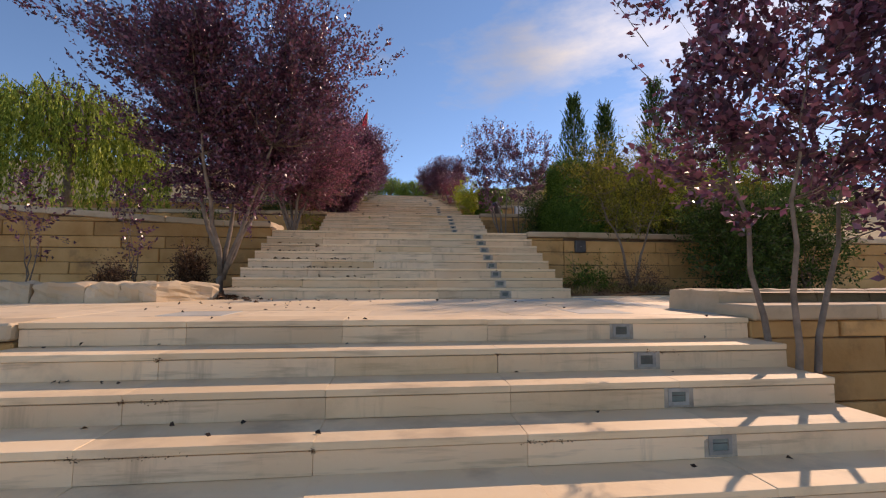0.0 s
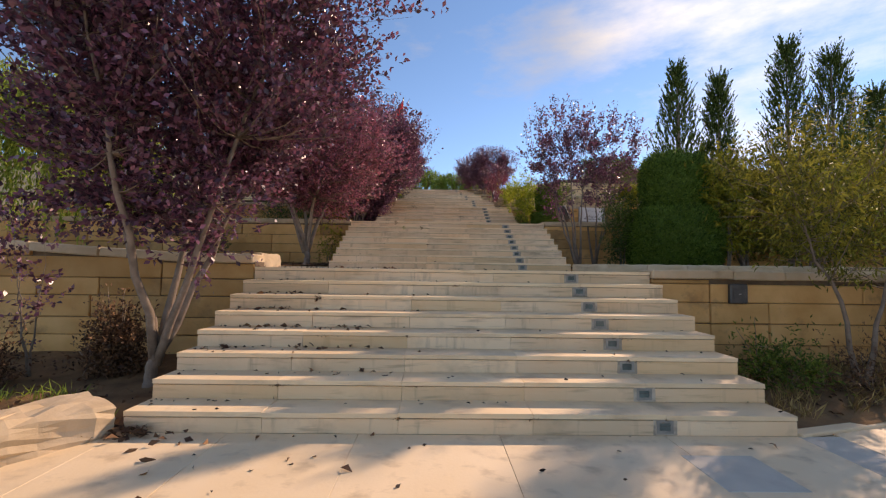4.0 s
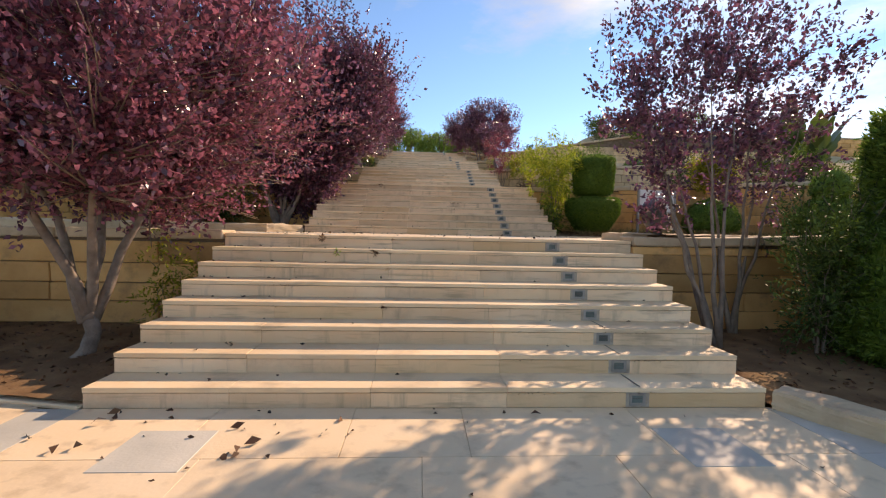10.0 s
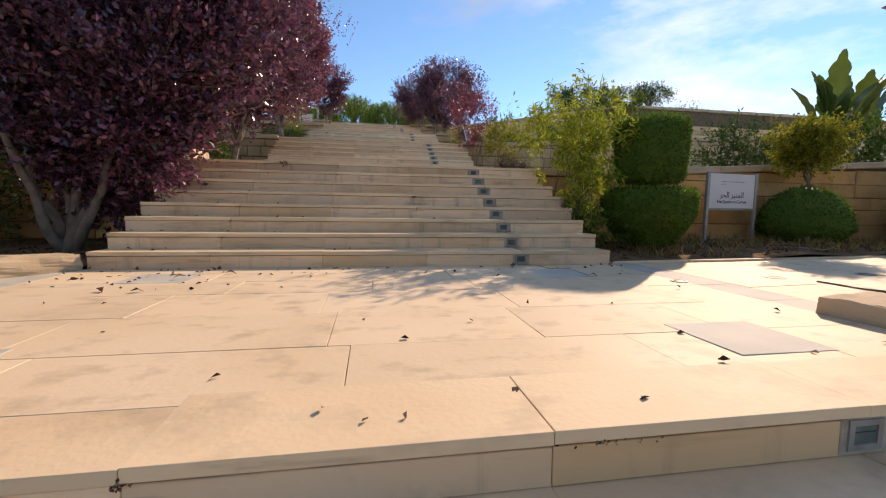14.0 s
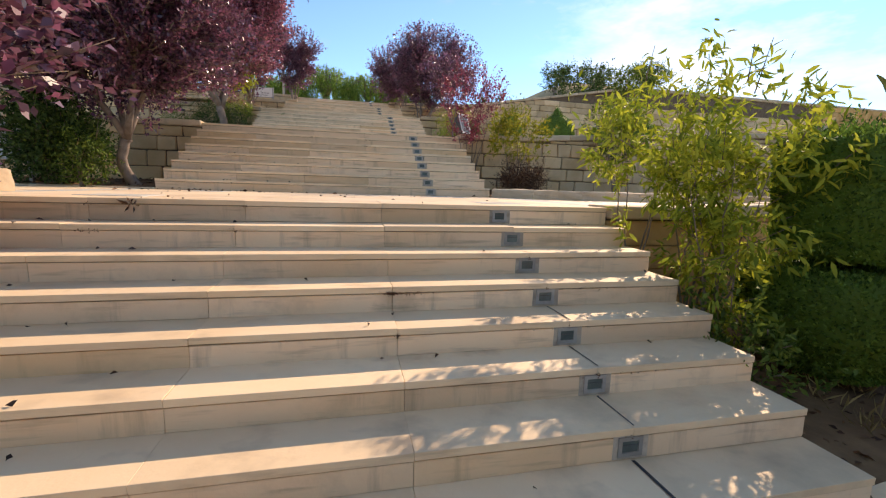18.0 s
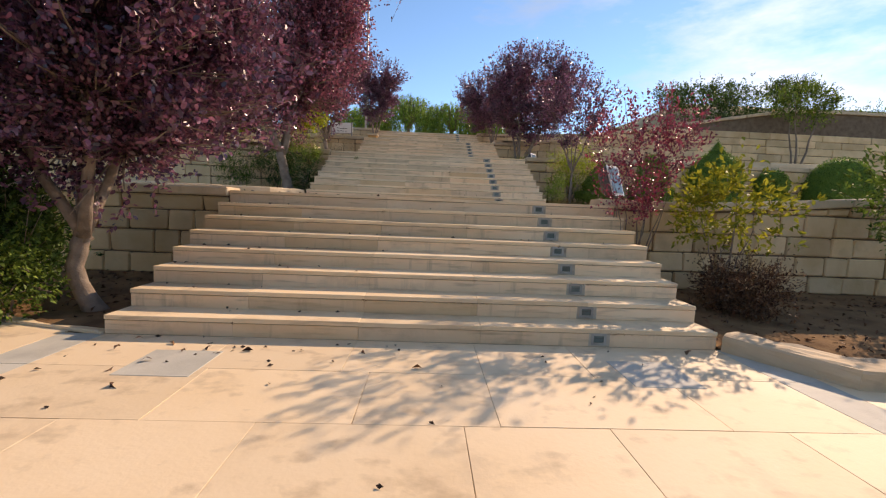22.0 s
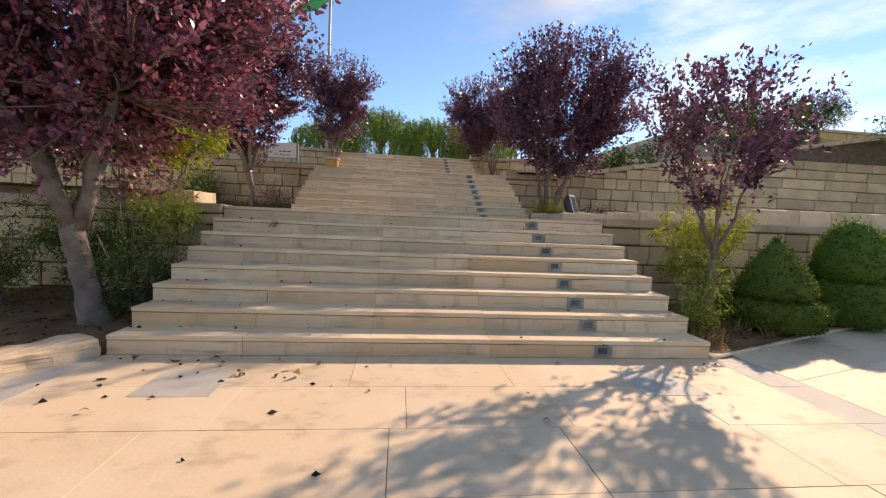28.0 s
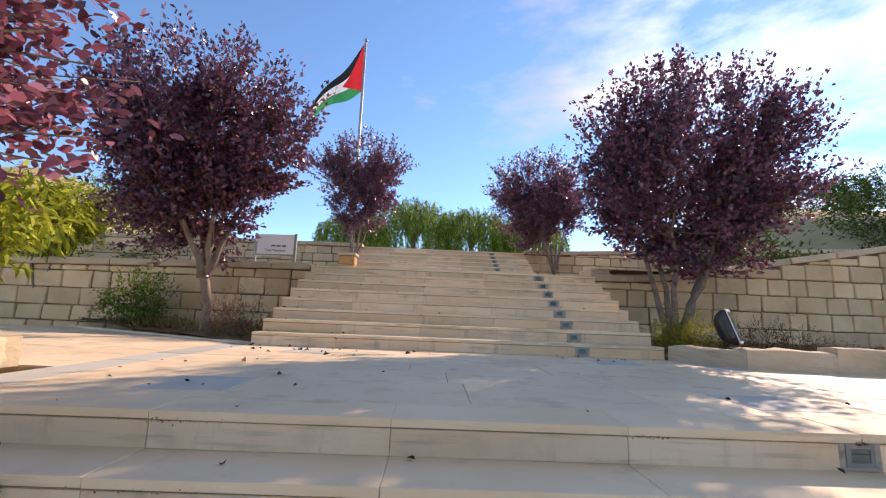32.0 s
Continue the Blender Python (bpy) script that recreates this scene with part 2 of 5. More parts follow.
HILL = material("dry_hillside", (0.40, 0.30, 0.165), (0.54, 0.42, 0.245), 0.5, 0.95, 0.8, 4, 0, (0.17, 0.16, 0.06), 0.5, 0.6, gloss=0.1)
BARK = material("grey_brown_bark", (0.16, 0.118, 0.088), (0.29, 0.225, 0.172), 9.0, 0.9, 0.8, 40)
PLUM = material("purple_plum_leaf", (0.088, 0.038, 0.066), (0.22, 0.078, 0.128), 3, 0.33, 0, 0, 0.5, leaf=0.34, island=True, gloss=0.95)
PLUM_WINE = material("wine_plum_leaf", (0.145, 0.050, 0.080), (0.37, 0.118, 0.168), 3, 0.34, 0, 0, 0.5, leaf=0.40, island=True, gloss=0.95)
PLUM_RED = material("red_plum_leaf", (0.15, 0.030, 0.050), (0.34, 0.062, 0.092), 3, 0.38, 0, 0, 0.4, leaf=0.35, island=True)
GREEN = material("mid_green_leaf", (0.065, 0.125, 0.018), (0.17, 0.24, 0.04), 3, 0.62, 0, 0, 0.35, leaf=0.3, island=True, gloss=0.25)
DARKGREEN = material("dark_green_leaf", (0.038, 0.080, 0.018), (0.095, 0.155, 0.035), 3, 0.62, 0, 0, 0.35, leaf=0.2, island=True, gloss=0.25)
OLIVE = material("olive_green_leaf", (0.11, 0.125, 0.02), (0.27, 0.245, 0.04), 3, 0.62, 0, 0, 0.4, leaf=0.4, island=True, gloss=0.25)
YELLOW = material("yellow_green_leaf", (0.20, 0.24, 0.025), (0.38, 0.34, 0.04), 3, 0.62, 0, 0, 0.3, leaf=0.4, island=True, gloss=0.25)
WILLOW = material("willow_leaf", (0.18, 0.28, 0.035), (0.38, 0.43, 0.08), 3, 0.62, 0, 0, 0.3, leaf=0.35, island=True, gloss=0.25)
WILLOW_TOP = material("bright_willow_leaf", (0.11, 0.22, 0.03), (0.24, 0.36, 0.06), 3, 0.62, 0, 0, 0.3, leaf=0.4, island=True, gloss=0.25)
TOPIARY = material("clipped_green_leaf", (0.068, 0.145, 0.024), (0.16, 0.27, 0.045), 3, 0.62, 0, 0, 0.35, leaf=0.35, island=True, gloss=0.25)
SEED = material("dark_dry_leaf", (0.022, 0.012, 0.009), (0.085, 0.045, 0.025), 3, 0.8, 0, 0, 0.4, island=True)
DRY = material("dry_brown_leaf", (0.085, 0.032, 0.016), (0.20, 0.10, 0.045), 3, 0.8, 0, 0, 0.4, island=True)
DARKMETAL = material("dark_grey_metal", (0.06, 0.062, 0.065), (0.10, 0.10, 0.10), 8, 0.45, 0.05, 80, 0, metal=0.6)
STEEL = material("brushed_steel", (0.30, 0.30, 0.29), (0.42, 0.42, 0.40), 12, 0.5, 0.08, 90, 0.08, (0.20, 0.17, 0.14), 8.0, 0.5, metal=0.7)
PEACH = material("peach_leaf", (0.24, 0.33, 0.03), (0.46, 0.47, 0.06), 3, 0.62, 0, 0, 0.3, leaf=0.4, island=True, gloss=0.25)
CEMENT = material("grey_cement_smear", (0.36, 0.30, 0.23), (0.52, 0.45, 0.36), 14, 0.9, 0.4, 60, 0.15, (0.16, 0.12, 0.09), 9.0, 0.8)
LAMPFRAME = material("pale_grey_lamp_frame", (0.24, 0.235, 0.21), (0.36, 0.34, 0.30), 12, 0.5, 0.1, 90, 0.2, (0.2, 0.17, 0.14), 11.0, 0.6)
LENS = material("grey_green_lamp_glass", (0.07, 0.10, 0.095), (0.14, 0.19, 0.175), 9, 0.2, 0, 0, 0.3)
WHITE = material("white_sign_enamel", (0.70, 0.70, 0.69), (0.78, 0.78, 0.77), 2, 0.45, 0.02, 50)
INK = material("dark_sign_ink", (0.03, 0.03, 0.035), (0.05, 0.05, 0.05), 5, 0.6, 0)
FLAG_RED = material("red_flag_cloth", (0.62, 0.02, 0.025), (0.70, 0.03, 0.035), 4, 0.8, 0.1, 200, leaf=0.3)
FLAG_GREEN = material("green_flag_cloth", (0.01, 0.26, 0.09), (0.015, 0.32, 0.11), 4, 0.8, 0.1, 200, leaf=0.3)
FLAG_BLACK = material("black_flag_cloth", (0.012, 0.012, 0.012), (0.02, 0.02, 0.02), 4, 0.8, 0.1, 200)
FLAG_WHITE = material("white_flag_cloth", (0.75, 0.75, 0.74), (0.8, 0.8, 0.8), 4, 0.8, 0.1, 200, leaf=0.3)


# ---- mesh helpers ----
def mesh(name, verts, faces, mat, smooth=False):
    me = bpy.data.meshes.new(name)
    me.from_pydata([tuple(v) for v in verts], [], faces)
    me.materials.append(mat)
    if smooth:
        me.polygons.foreach_set("use_smooth", [True] * len(me.polygons))
    me.update()
    return me


def place(name, me, at=(0, 0, 0), parent=None, label="", rz=0.0, rx=0.0, ry=0.0):
    ob = new(name, me)
    ob.matrix_basis = pose(*at, rx, ry, rz)
    if parent:
        ob.parent = parent
    if label:
        ob["label"] = label
    return ob


def thing(name, at, label, category, group="", kind="", rz=0.0):
    ob = new(name)
    ob.matrix_basis = pose(*at, 0, 0, rz)
    return tagged(ob, label, category, group, kind)


SLABS = {}


def slab(sx, sy, sz, bevel, mat, jitter=0.0, seed=0):
    """A chamfered block, its base centre at the origin, with a slightly uneven outline; alike blocks share one mesh."""
    key = (round(sx, 3), round(sy, 3), round(sz, 3), bevel, mat.name, jitter, seed)
    if key in SLABS:
        return SLABS[key]
    rng = random.Random(str(key))
    v, b = [], bevel
    for ix in (-1, 1):
        for iy in (-1, 1):
            for iz in (-1, 1):
                x, y, z = ix * sx / 2, iy * sy / 2, (iz + 1) * sz / 2
                j = [rng.uniform(-jitter, jitter) for _ in range(3)]
                x, y, z = x + j[0], y + j[1], z + j[2]
                v += [(x - ix * b, y - iy * b, z), (x - ix * b, y, z - iz * b), (x, y - iy * b, z - iz * b)]

    def k(ix, iy, iz, a):
        return ((ix > 0) * 4 + (iy > 0) * 2 + (iz > 0)) * 3 + a
    f = []
    for s in (-1, 1):
        q = [k(-1, -1, s, 0), k(1, -1, s, 0), k(1, 1, s, 0), k(-1, 1, s, 0)]
        f.append(q if s > 0 else q[::-1])
        q = [k(-1, s, -1, 1), k(1, s, -1, 1), k(1, s, 1, 1), k(-1, s, 1, 1)]
        f.append(q if s < 0 else q[::-1])
        q = [k(s, -1, -1, 2), k(s, 1, -1, 2), k(s, 1, 1, 2), k(s, -1, 1, 2)]
        f.append(q if s > 0 else q[::-1])
    for s in (-1, 1):
        for t in (-1, 1):
            f.append([k(-1, s, t, 0), k(1, s, t, 0), k(1, s, t, 1), k(-1, s, t, 1)])
            f.append([k(s, -1, t, 0), k(s, 1, t, 0), k(s, 1, t, 2), k(s, -1, t, 2)])
            f.append([k(s, t, -1, 1), k(s, t, 1, 1), k(s, t, 1, 2), k(s, t, -1, 2)])
            for u in (-1, 1):
                f.append([k(s, t, u, 0), k(s, t, u, 1), k(s, t, u, 2)])
    me = mesh("block", v, f, mat)
    bm = bmesh.new()
    bm.from_mesh(me)
    bmesh.ops.recalc_face_normals(bm, faces=bm.faces)
    bm.to_mesh(me)
    bm.free()
    SLABS[key] = me
    return me


def rough_block(sx, sy, sz, mat, seed, rough=0.02):
    """A weathered stone, its base centre at the origin: rounded corners and a knocked, uneven skin."""
    bm = bmesh.new()
    bmesh.ops.create_cube(bm, size=2.0)
    bmesh.ops.subdivide_edges(bm, edges=bm.edges[:], cuts=5, use_grid_fill=True)
    off = Vector((seed * 3.7, seed * 1.3, seed * 0.9))
    for v in bm.verts:
        p = v.co.copy()
        pull = max(0.0, sum(abs(c) > 0.99 for c in p) - 1)
        q = Vector((p.x * sx / 2, p.y * sy / 2, (p.z + 1) * sz / 2))
        d = rough * (0.9 * noise.noise(q * 5.5 + off) + 0.8 * noise.noise(q * 14 + off))
        n = p.normalized()
        q += Vector((n.x * 0.5, n.y, n.z if p.z > -0.99 else 0.0)) * d
        if p.z > 0.0:
            q -= Vector((n.x * 0.4, n.y, n.z * 0.6)) * pull * 0.5 * rough
        v.co = q
    me = bpy.data.meshes.new("stone")
    bm.to_mesh(me)
    bm.free()
    me.materials.append(mat)
    return me


def lathe(name, profile, mat, sides=20, smooth=True):
    """A turned shape from (radius, height) pairs."""
    v, f = [], []
    for r, z in profile:
        v += [(r * math.cos(a * math.tau / sides), r * math.sin(a * math.tau / sides), z) for a in range(sides)]
    for i in range(len(profile) - 1):
        for a in range(sides):
            b = (a + 1) % sides
            f.append([i * sides + a, i * sides + b, (i + 1) * sides + b, (i + 1) * sides + a])
    f.append(list(range(sides))[::-1])
    f.append([(len(profile) - 1) * sides + a for a in range(sides)])
    return mesh(name, v, f, mat, smooth)


def tubes(name, paths, mat, sides=6):
    """Tapered tubes along paths of (point, radius) pairs, in one mesh."""
    v, f = [], []
    for path in paths:
        base = len(v)
        for i, (p, r) in enumerate(path):
            q = path[min(i + 1, len(path) - 1)][0]
            o = path[max(i - 1, 0)][0]
            d = (Vector(q) - Vector(o)).normalized()
            a = d.orthogonal().normalized()
            b = d.cross(a)
            v += [tuple(Vector(p) + float(r) * (math.cos(k * math.tau / sides) * a + math.sin(k * math.tau / sides) * b)) for k in range(sides)]
        for i in range(len(path) - 1):
            for k in range(sides):
                k2 = (k + 1) % sides
                f.append([base + i * sides + k, base + i * sides + k2, base + (i + 1) * sides + k2, base + (i + 1) * sides + k])
        f.append([base + (len(path) - 1) * sides + k for k in range(sides)])
        f.append([base + k for k in range(sides)][::-1])
    return mesh(name, v, f, mat, True)


def leaves(name, pts, dirs, size, width, mat, rng, curl=0.25, spread=0.9, ovate=False):
    """One mesh of many small folded leaves at pts, each leaning along its dir."""
    n = len(pts)
    d = dirs + rng.normal(0, spread, (n, 3))
    d /= np.linalg.norm(d, axis=1)[:, None]
    up = rng.normal(0, 1, (n, 3))
    up[:, 2] += 0.8
    s = np.cross(d, up)
    s /= np.linalg.norm(s, axis=1)[:, None] + 1e-9
    nn = np.cross(s, d)
    ln = size * rng.uniform(0.65, 1.25, n)[:, None]
    w = ln * width
    a = pts
    b = pts + d * ln * 0.5 + s * w * 0.5 + nn * ln * curl * 0.4
    c = pts + d * ln - nn * ln * curl * 0.3
    e = pts + d * ln * 0.5 - s * w * 0.5 + nn * ln * curl * 0.4
    v, q = np.stack([a, b, c, e], 1), 4
    if ovate:
        k = nn * ln * curl * 0.3
        v, q = np.stack([a, a + d * ln * 0.28 + s * w * 0.44 + k, a + d * ln * 0.68 + s * w * 0.42 + k * 0.6, c,
                         a + d * ln * 0.68 - s * w * 0.42 + k * 0.6, a + d * ln * 0.28 - s * w * 0.44 + k], 1), 6
    me = bpy.data.meshes.new(name)
    me.vertices.add(q * n)
    me.vertices.foreach_set("co", v.astype(np.float32).ravel())
    me.loops.add(q * n)
    me.loops.foreach_set("vertex_index", np.arange(q * n, dtype=np.int32))
    me.polygons.add(n)
    me.polygons.foreach_set("loop_start", np.arange(0, q * n, q, dtype=np.int32))
    me.materials.append(mat)
    me.update(calc_edges=True)
    me.validate()
    return me


# ---- the plan ----
RISE, TREAD, WIDE, STEPS = 0.16, 0.3209, 5.27, 8
# eight flights, from the lowest upwards: where the first riser stands, its ground, and the flight's middle line
FY = [-5.570, 0.000, 5.743, 11.297, 17.121, 22.830, 28.552, 34.299]
FZ = [-1.28 + 1.28 * k for k in range(8)]
FX = [0.048, -0.000, 0.083, 0.169, 0.230, 0.253, 0.246, 0.150]
TOPY = [y + 7 * TREAD for y in FY]


# ---- flights of steps ----
LAMP_X = 1.57


def flight(k):
    rng = random.Random(100 + k)
    th = thing("staircase", (FX[k], FY[k], FZ[k]), "broad cream limestone steps with dry leaves in the corners", "stairs", "flights of steps", "structure")
    core_v, core_f = [], []
    for i in range(STEPS):
        x0, x1, y0, y1, z0, z1 = -WIDE / 2 + 0.012, WIDE / 2 - 0.012, i * TREAD + 0.012, 8 * TREAD + 0.5, i * RISE - (0.3 if i == 0 else 0), (i + 1) * RISE - 0.012
        b = len(core_v)
        core_v += [(x0, y0, z0), (x1, y0, z0), (x1, y1, z0), (x0, y1, z0), (x0, y0, z1), (x1, y0, z1), (x1, y1, z1), (x0, y1, z1)]
        core_f += [[b + q for q in w] for w in ((0, 1, 5, 4), (1, 2, 6, 5), (2, 3, 7, 6), (3, 0, 4, 7), (4, 5, 6, 7))]
    place("core", mesh("core", core_v, core_f, JOINT), parent=th)
    cell = WIDE / 5
    for i in range(STEPS):
        for what in ("tread", "riser"):
            for c in range(5):
                x = -WIDE / 2 + cell * c
                if what == "tread":
                    dep = TREAD + 0.02 if i < STEPS - 1 else TREAD + 0.06
                    me = slab(cell - rng.choice((0.0008, 0.0012, 0.002)), dep, 0.038, 0.0018, STONE, 0.0012, rng.randrange(4))
                    place("tread_slab", me, (x + cell / 2, i * TREAD - 0.006 + dep / 2, (i + 1) * RISE - 0.038 + rng.uniform(-0.0025, 0.0025)), th, rz=rng.uniform(-0.08, 0.08))
                else:
                    me = slab(cell - rng.choice((0.0015, 0.002, 0.003)), 0.04, RISE - 0.045, 0.002, RISER, 0.001, rng.randrange(4))
                    place("riser_slab", me, (x + cell / 2, i * TREAD + 0.02 + rng.uniform(-0.002, 0.002), i * RISE), th)
    return th


for k in range(8):
    flight(k)


def step_lamp():
    th = thing("step_lamp", (0, 0, 0), "small grey metal step lamp with square glass set in the riser", "step light", "lamps in the risers")
    v, f = [], []
    o, n_ = 0.066, 0.045
    for y in (-0.007, 0.0):
        v += [(-o, y, -0.05), (o, y, -0.05), (o, y, 0.05), (-o, y, 0.05)]
    v += [(-n_, -0.007, -0.03), (n_, -0.007, -0.03), (n_, -0.007, 0.03), (-n_, -0.007, 0.03)]
    v += [(-n_, -0.002, -0.03), (n_, -0.002, -0.03), (n_, -0.002, 0.03), (-n_, -0.002, 0.03)]
    for q in range(4):
        r = (q + 1) % 4
        f += [[q, r, 8 + r, 8 + q], [8 + q, 8 + r, 12 + r, 12 + q], [4 + q, 4 + r, r, q]]
    place("frame", mesh("lamp_frame", v, f, LAMPFRAME), parent=th)
    place("cement_patch", slab(0.19, 0.006, 0.124, 0.002, CEMENT, 0.0012), (0.004, 0.0005, -0.064), th, "grey cement smear round the lamp")
    place("glass", slab(0.088, 0.004, 0.058, 0.001, LENS), (0, -0.0015, -0.029), th, "grey-green glass")
    place("louvre", slab(0.086, 0.003, 0.004, 0.001, DARKMETAL), (0, -0.0042, 0.006), th)
    return th


lamp = step_lamp()
first = True
for k in range(8):
    for i in range(STEPS):
        m = pose(FX[k] + LAMP_X, FY[k] + i * TREAD - 0.001, FZ[k] + (i + 0.5) * RISE - 0.012)
        if first:
            lamp.matrix_basis, first = m, False
        else:
            copy_thing(lamp, m)


# ---- ground ----
def hill(x, y):
    """Height of the natural slope under the terraces."""
    s = 1.28 / 5.69
    z = s * (y - 2.0) - 0.75
    z = min(z, s * 34 - 0.75 - 0.5 + 0.02 * (y - 36)) if y > 36 else z
    z = max(z, -9.0)

    def ramp(a, b, q):
        q = min(1.0, max(0.0, (q - a) / (b - a)))
        return q * q * (3 - 2 * q)
    z += 2.7 * ramp(12, 19, x) * ramp(28, 37, y) + 2.4 * ramp(12, 17, x) * ramp(37, 39.5, y)
    z += 2.0 * ramp(12, 20, x) * ramp(39.5, 46, y)
    z += 7.5 * ramp(12, 22, -x) * ramp(30, 46, y)
    return z


def ground():
    xs = [-900, -300, -120, -60, -40] + [-30 + 2.5 * i for i in range(25)] + [40, 60, 120, 300, 900]
    ys = [-900, -300, -120, -60, -40, -30, -20, -14] + [-10 + 2 * i for i in range(26)] + [46, 55, 70, 120, 300, 900]
    v = [(x, y, hill(x, y) + 0.12 * noise.noise((x * 0.3, y * 0.3, 0))) for y in ys for x in xs]
    n = len(xs)
    f = [[j * n + i, j * n + i + 1, (j + 1) * n + i + 1, (j + 1) * n + i] for j in range(len(ys) - 1) for i in range(n - 1)]
    ob = place("ground", mesh("ground", v, f, HILL, True))
    tagged(ob, "dry sloping hillside with sparse grass", "ground", kind="structure")


ground()

# each landing k lies at FZ[k] before flight k; on one side the cross path bears away uphill, on the other it comes down
AWAY = [1, 1, -1, 1, -1, 1, -1, 1]
LEAN_AWAY = [0.2, 0.26, 0.2, 0.10, 0.25, 0.43, 0.54, 0.3]


def back_edge(k, x):
    """Where the paving of landing k ends against the planting bed, at x."""
    c, h = FX[k], WIDE / 2
    u = x - c
    if abs(u) <= h:
        return FY[k] + 0.02
    if u * AWAY[k] > 0:
        return FY[k] - 0.03 + LEAN_AWAY[k] * (abs(u) - h)
    return FY[k] - min(0.75, 1.6 * (abs(u) - h)) - 0.12 * (abs(u) - h)


def front_edge(k, x):
    """Where the paving of landing k begins above the wall of the flight below."""
    if k == 0:
        return -14.0
    c, h = FX[k - 1], WIDE / 2
    u = x - c
    y = TOPY[k - 1]
    if abs(u) <= h:
        return y + TREAD - 0.02
    if u * AWAY[k] > 0:
        return y + TREAD - 0.02 if abs(u) < h + 0.06 else y + 1.07 + 0.10 * (abs(u) - h)
    return y + 0.36


def landing(k):
    rng = random.Random(300 + k)
    z = FZ[k]
    th = thing("pavement", (0, 0, z), "pale limestone paved landing with fine joints and scattered leaves", "paving", kind="structure")
    xs = [FX[k - 1] + s * (WIDE / 2 + q) for s in (-1, 1) for q in (0.0, 0.055, 0.065)] + [-16, -12, -9, -7, -5.5, -4.5, -3.6, -3.2, -2.9] + [FX[k] - WIDE / 2 - 0.01, FX[k] - WIDE / 2 + 0.01, 0, FX[k] + WIDE / 2 - 0.01, FX[k] + WIDE / 2 + 0.01] + [3.1, 3.3, 3.6, 4.5, 5.5, 7, 9, 12, 16]
    xs.sort()
    v, f = [], []
    for x in xs:
        y0, y1 = front_edge(k, x), back_edge(k, x)
        v += [(x, y0, -0.012), (x, y1, -0.012), (x, y0, -0.25), (x, y1, -0.25)]
    for i in range(len(xs) - 1):
        a, b = 4 * i, 4 * i + 4
        f += [[a, b, b + 1, a + 1], [a + 2, b + 2, b, a], [a + 1, b + 1, b + 3, a + 3]]
    place("paving_bed", mesh("paving_bed", v, f, PALEJOINT), parent=th)
    # slabs in rows across, clipped to the landing's edges
    ya = min(front_edge(k, x) for x in xs) if k else FY[0] - 3.2
    yb = max(back_edge(k, x) for x in xs)
    band = (FX[k] - WIDE / 2 - 0.17, FX[k] + WIDE / 2 + 0.17)
    y, row = front_edge(k, 0.0) if k else ya, 0
    rows = []
    while y < FY[k] - 0.3:
        d = rng.choice((0.5, 0.6, 0.6, 0.7))
        if FY[k] - y - d < 0.35:
            d = FY[k] - y
        rows.append((y, d))
        y += d
    count = 0
    for y, d in rows:
        x = band[0] + 0.17
        while x < band[1] - 0.2:
            ln = rng.choice((0.8, 1.0, 1.1, 1.2, 1.3))
            if band[1] - 0.17 - x - ln < 0.45:
                ln = band[1] - 0.17 - x
            mat = PAVER
            place("paver", slab(ln - 0.003, d - 0.003, 0.03, 0.0015, mat, 0.001, rng.randrange(2)), (x + ln / 2, y + d / 2, -0.03 + rng.uniform(-0.001, 0.001)), th)
            x += ln
        for bx in band:
            place("paver", slab(0.337, d - 0.003, 0.03, 0.0015, PAVER if k == 1 and bx < 0 else GREY, 0.001, rng.randrange(2)), (bx, y + d / 2, -0.03 + rng.uniform(-0.002, 0.001)), th)
    for sx in (-1, 1):
        for gy in ([TOPY[k - 1] + 0.72] if k else []) + [FY[k] - 0.56]:
            if k == 1 and sx < 0 and gy > FY[k] - 1:
                continue
            place("paver", slab(0.50, 0.48, 0.03, 0.003, GREY, 0.002, 1), (FX[k] + sx * 1.74, gy - 0.03, -0.0262), th, "grey square accent slab")
    # the cross path to either side
    for side in (-1, 1):
        x = FX[k] + side * (WIDE / 2 + 0.34)
        while abs(x) < 13:
            ln = rng.choice((0.8, 0.9, 1.0, 1.2)) * (1 if abs(x) < 8 else 2)
            xm = x + side * ln / 2
            y0 = max(front_edge(k, x), front_edge(k, x + side * ln)) if k else ya
            y1 = min(back_edge(k, x), back_edge(k, x + side * ln))
            xa, xb = sorted((x + side * 0.003, x + side * (ln - 0.003)))
            n = max(1, round((y1 - y0) / 0.62))
            cuts = [0.0] + sorted((i + rng.uniform(-0.15, 0.15)) / n for i in range(1, n)) + [1.0]
            fl = [front_edge(k, q) if k else ya for q in (xa, xb)]
            bl = [back_edge(k, q) for q in (xa, xb)]
            for a, b in zip(cuts, cuts[1:]):
                g = 0.003
                p = [(xa, fl[0] + (bl[0] - fl[0]) * a + g), (xb, fl[1] + (bl[1] - fl[1]) * a + g), (xb, fl[1] + (bl[1] - fl[1]) * b - g), (xa, fl[0] + (bl[0] - fl[0]) * b - g)]
                vv = [(q[0] - xm, q[1] - y0, 0.0) for q in p] + [(q[0] - xm, q[1] - y0, -0.03) for q in p]
                me = mesh("side_paver", vv, [[0, 1, 2, 3]] + [[i, i + 4, (i + 1) % 4 + 4, (i + 1) % 4] for i in range(4)], PAVER)
                place("paver", me, (xm, y0, rng.uniform(-0.002, 0.001)), th)
                count += 1
            x += side * ln
    return th


for k in range(8):
    landing(k)

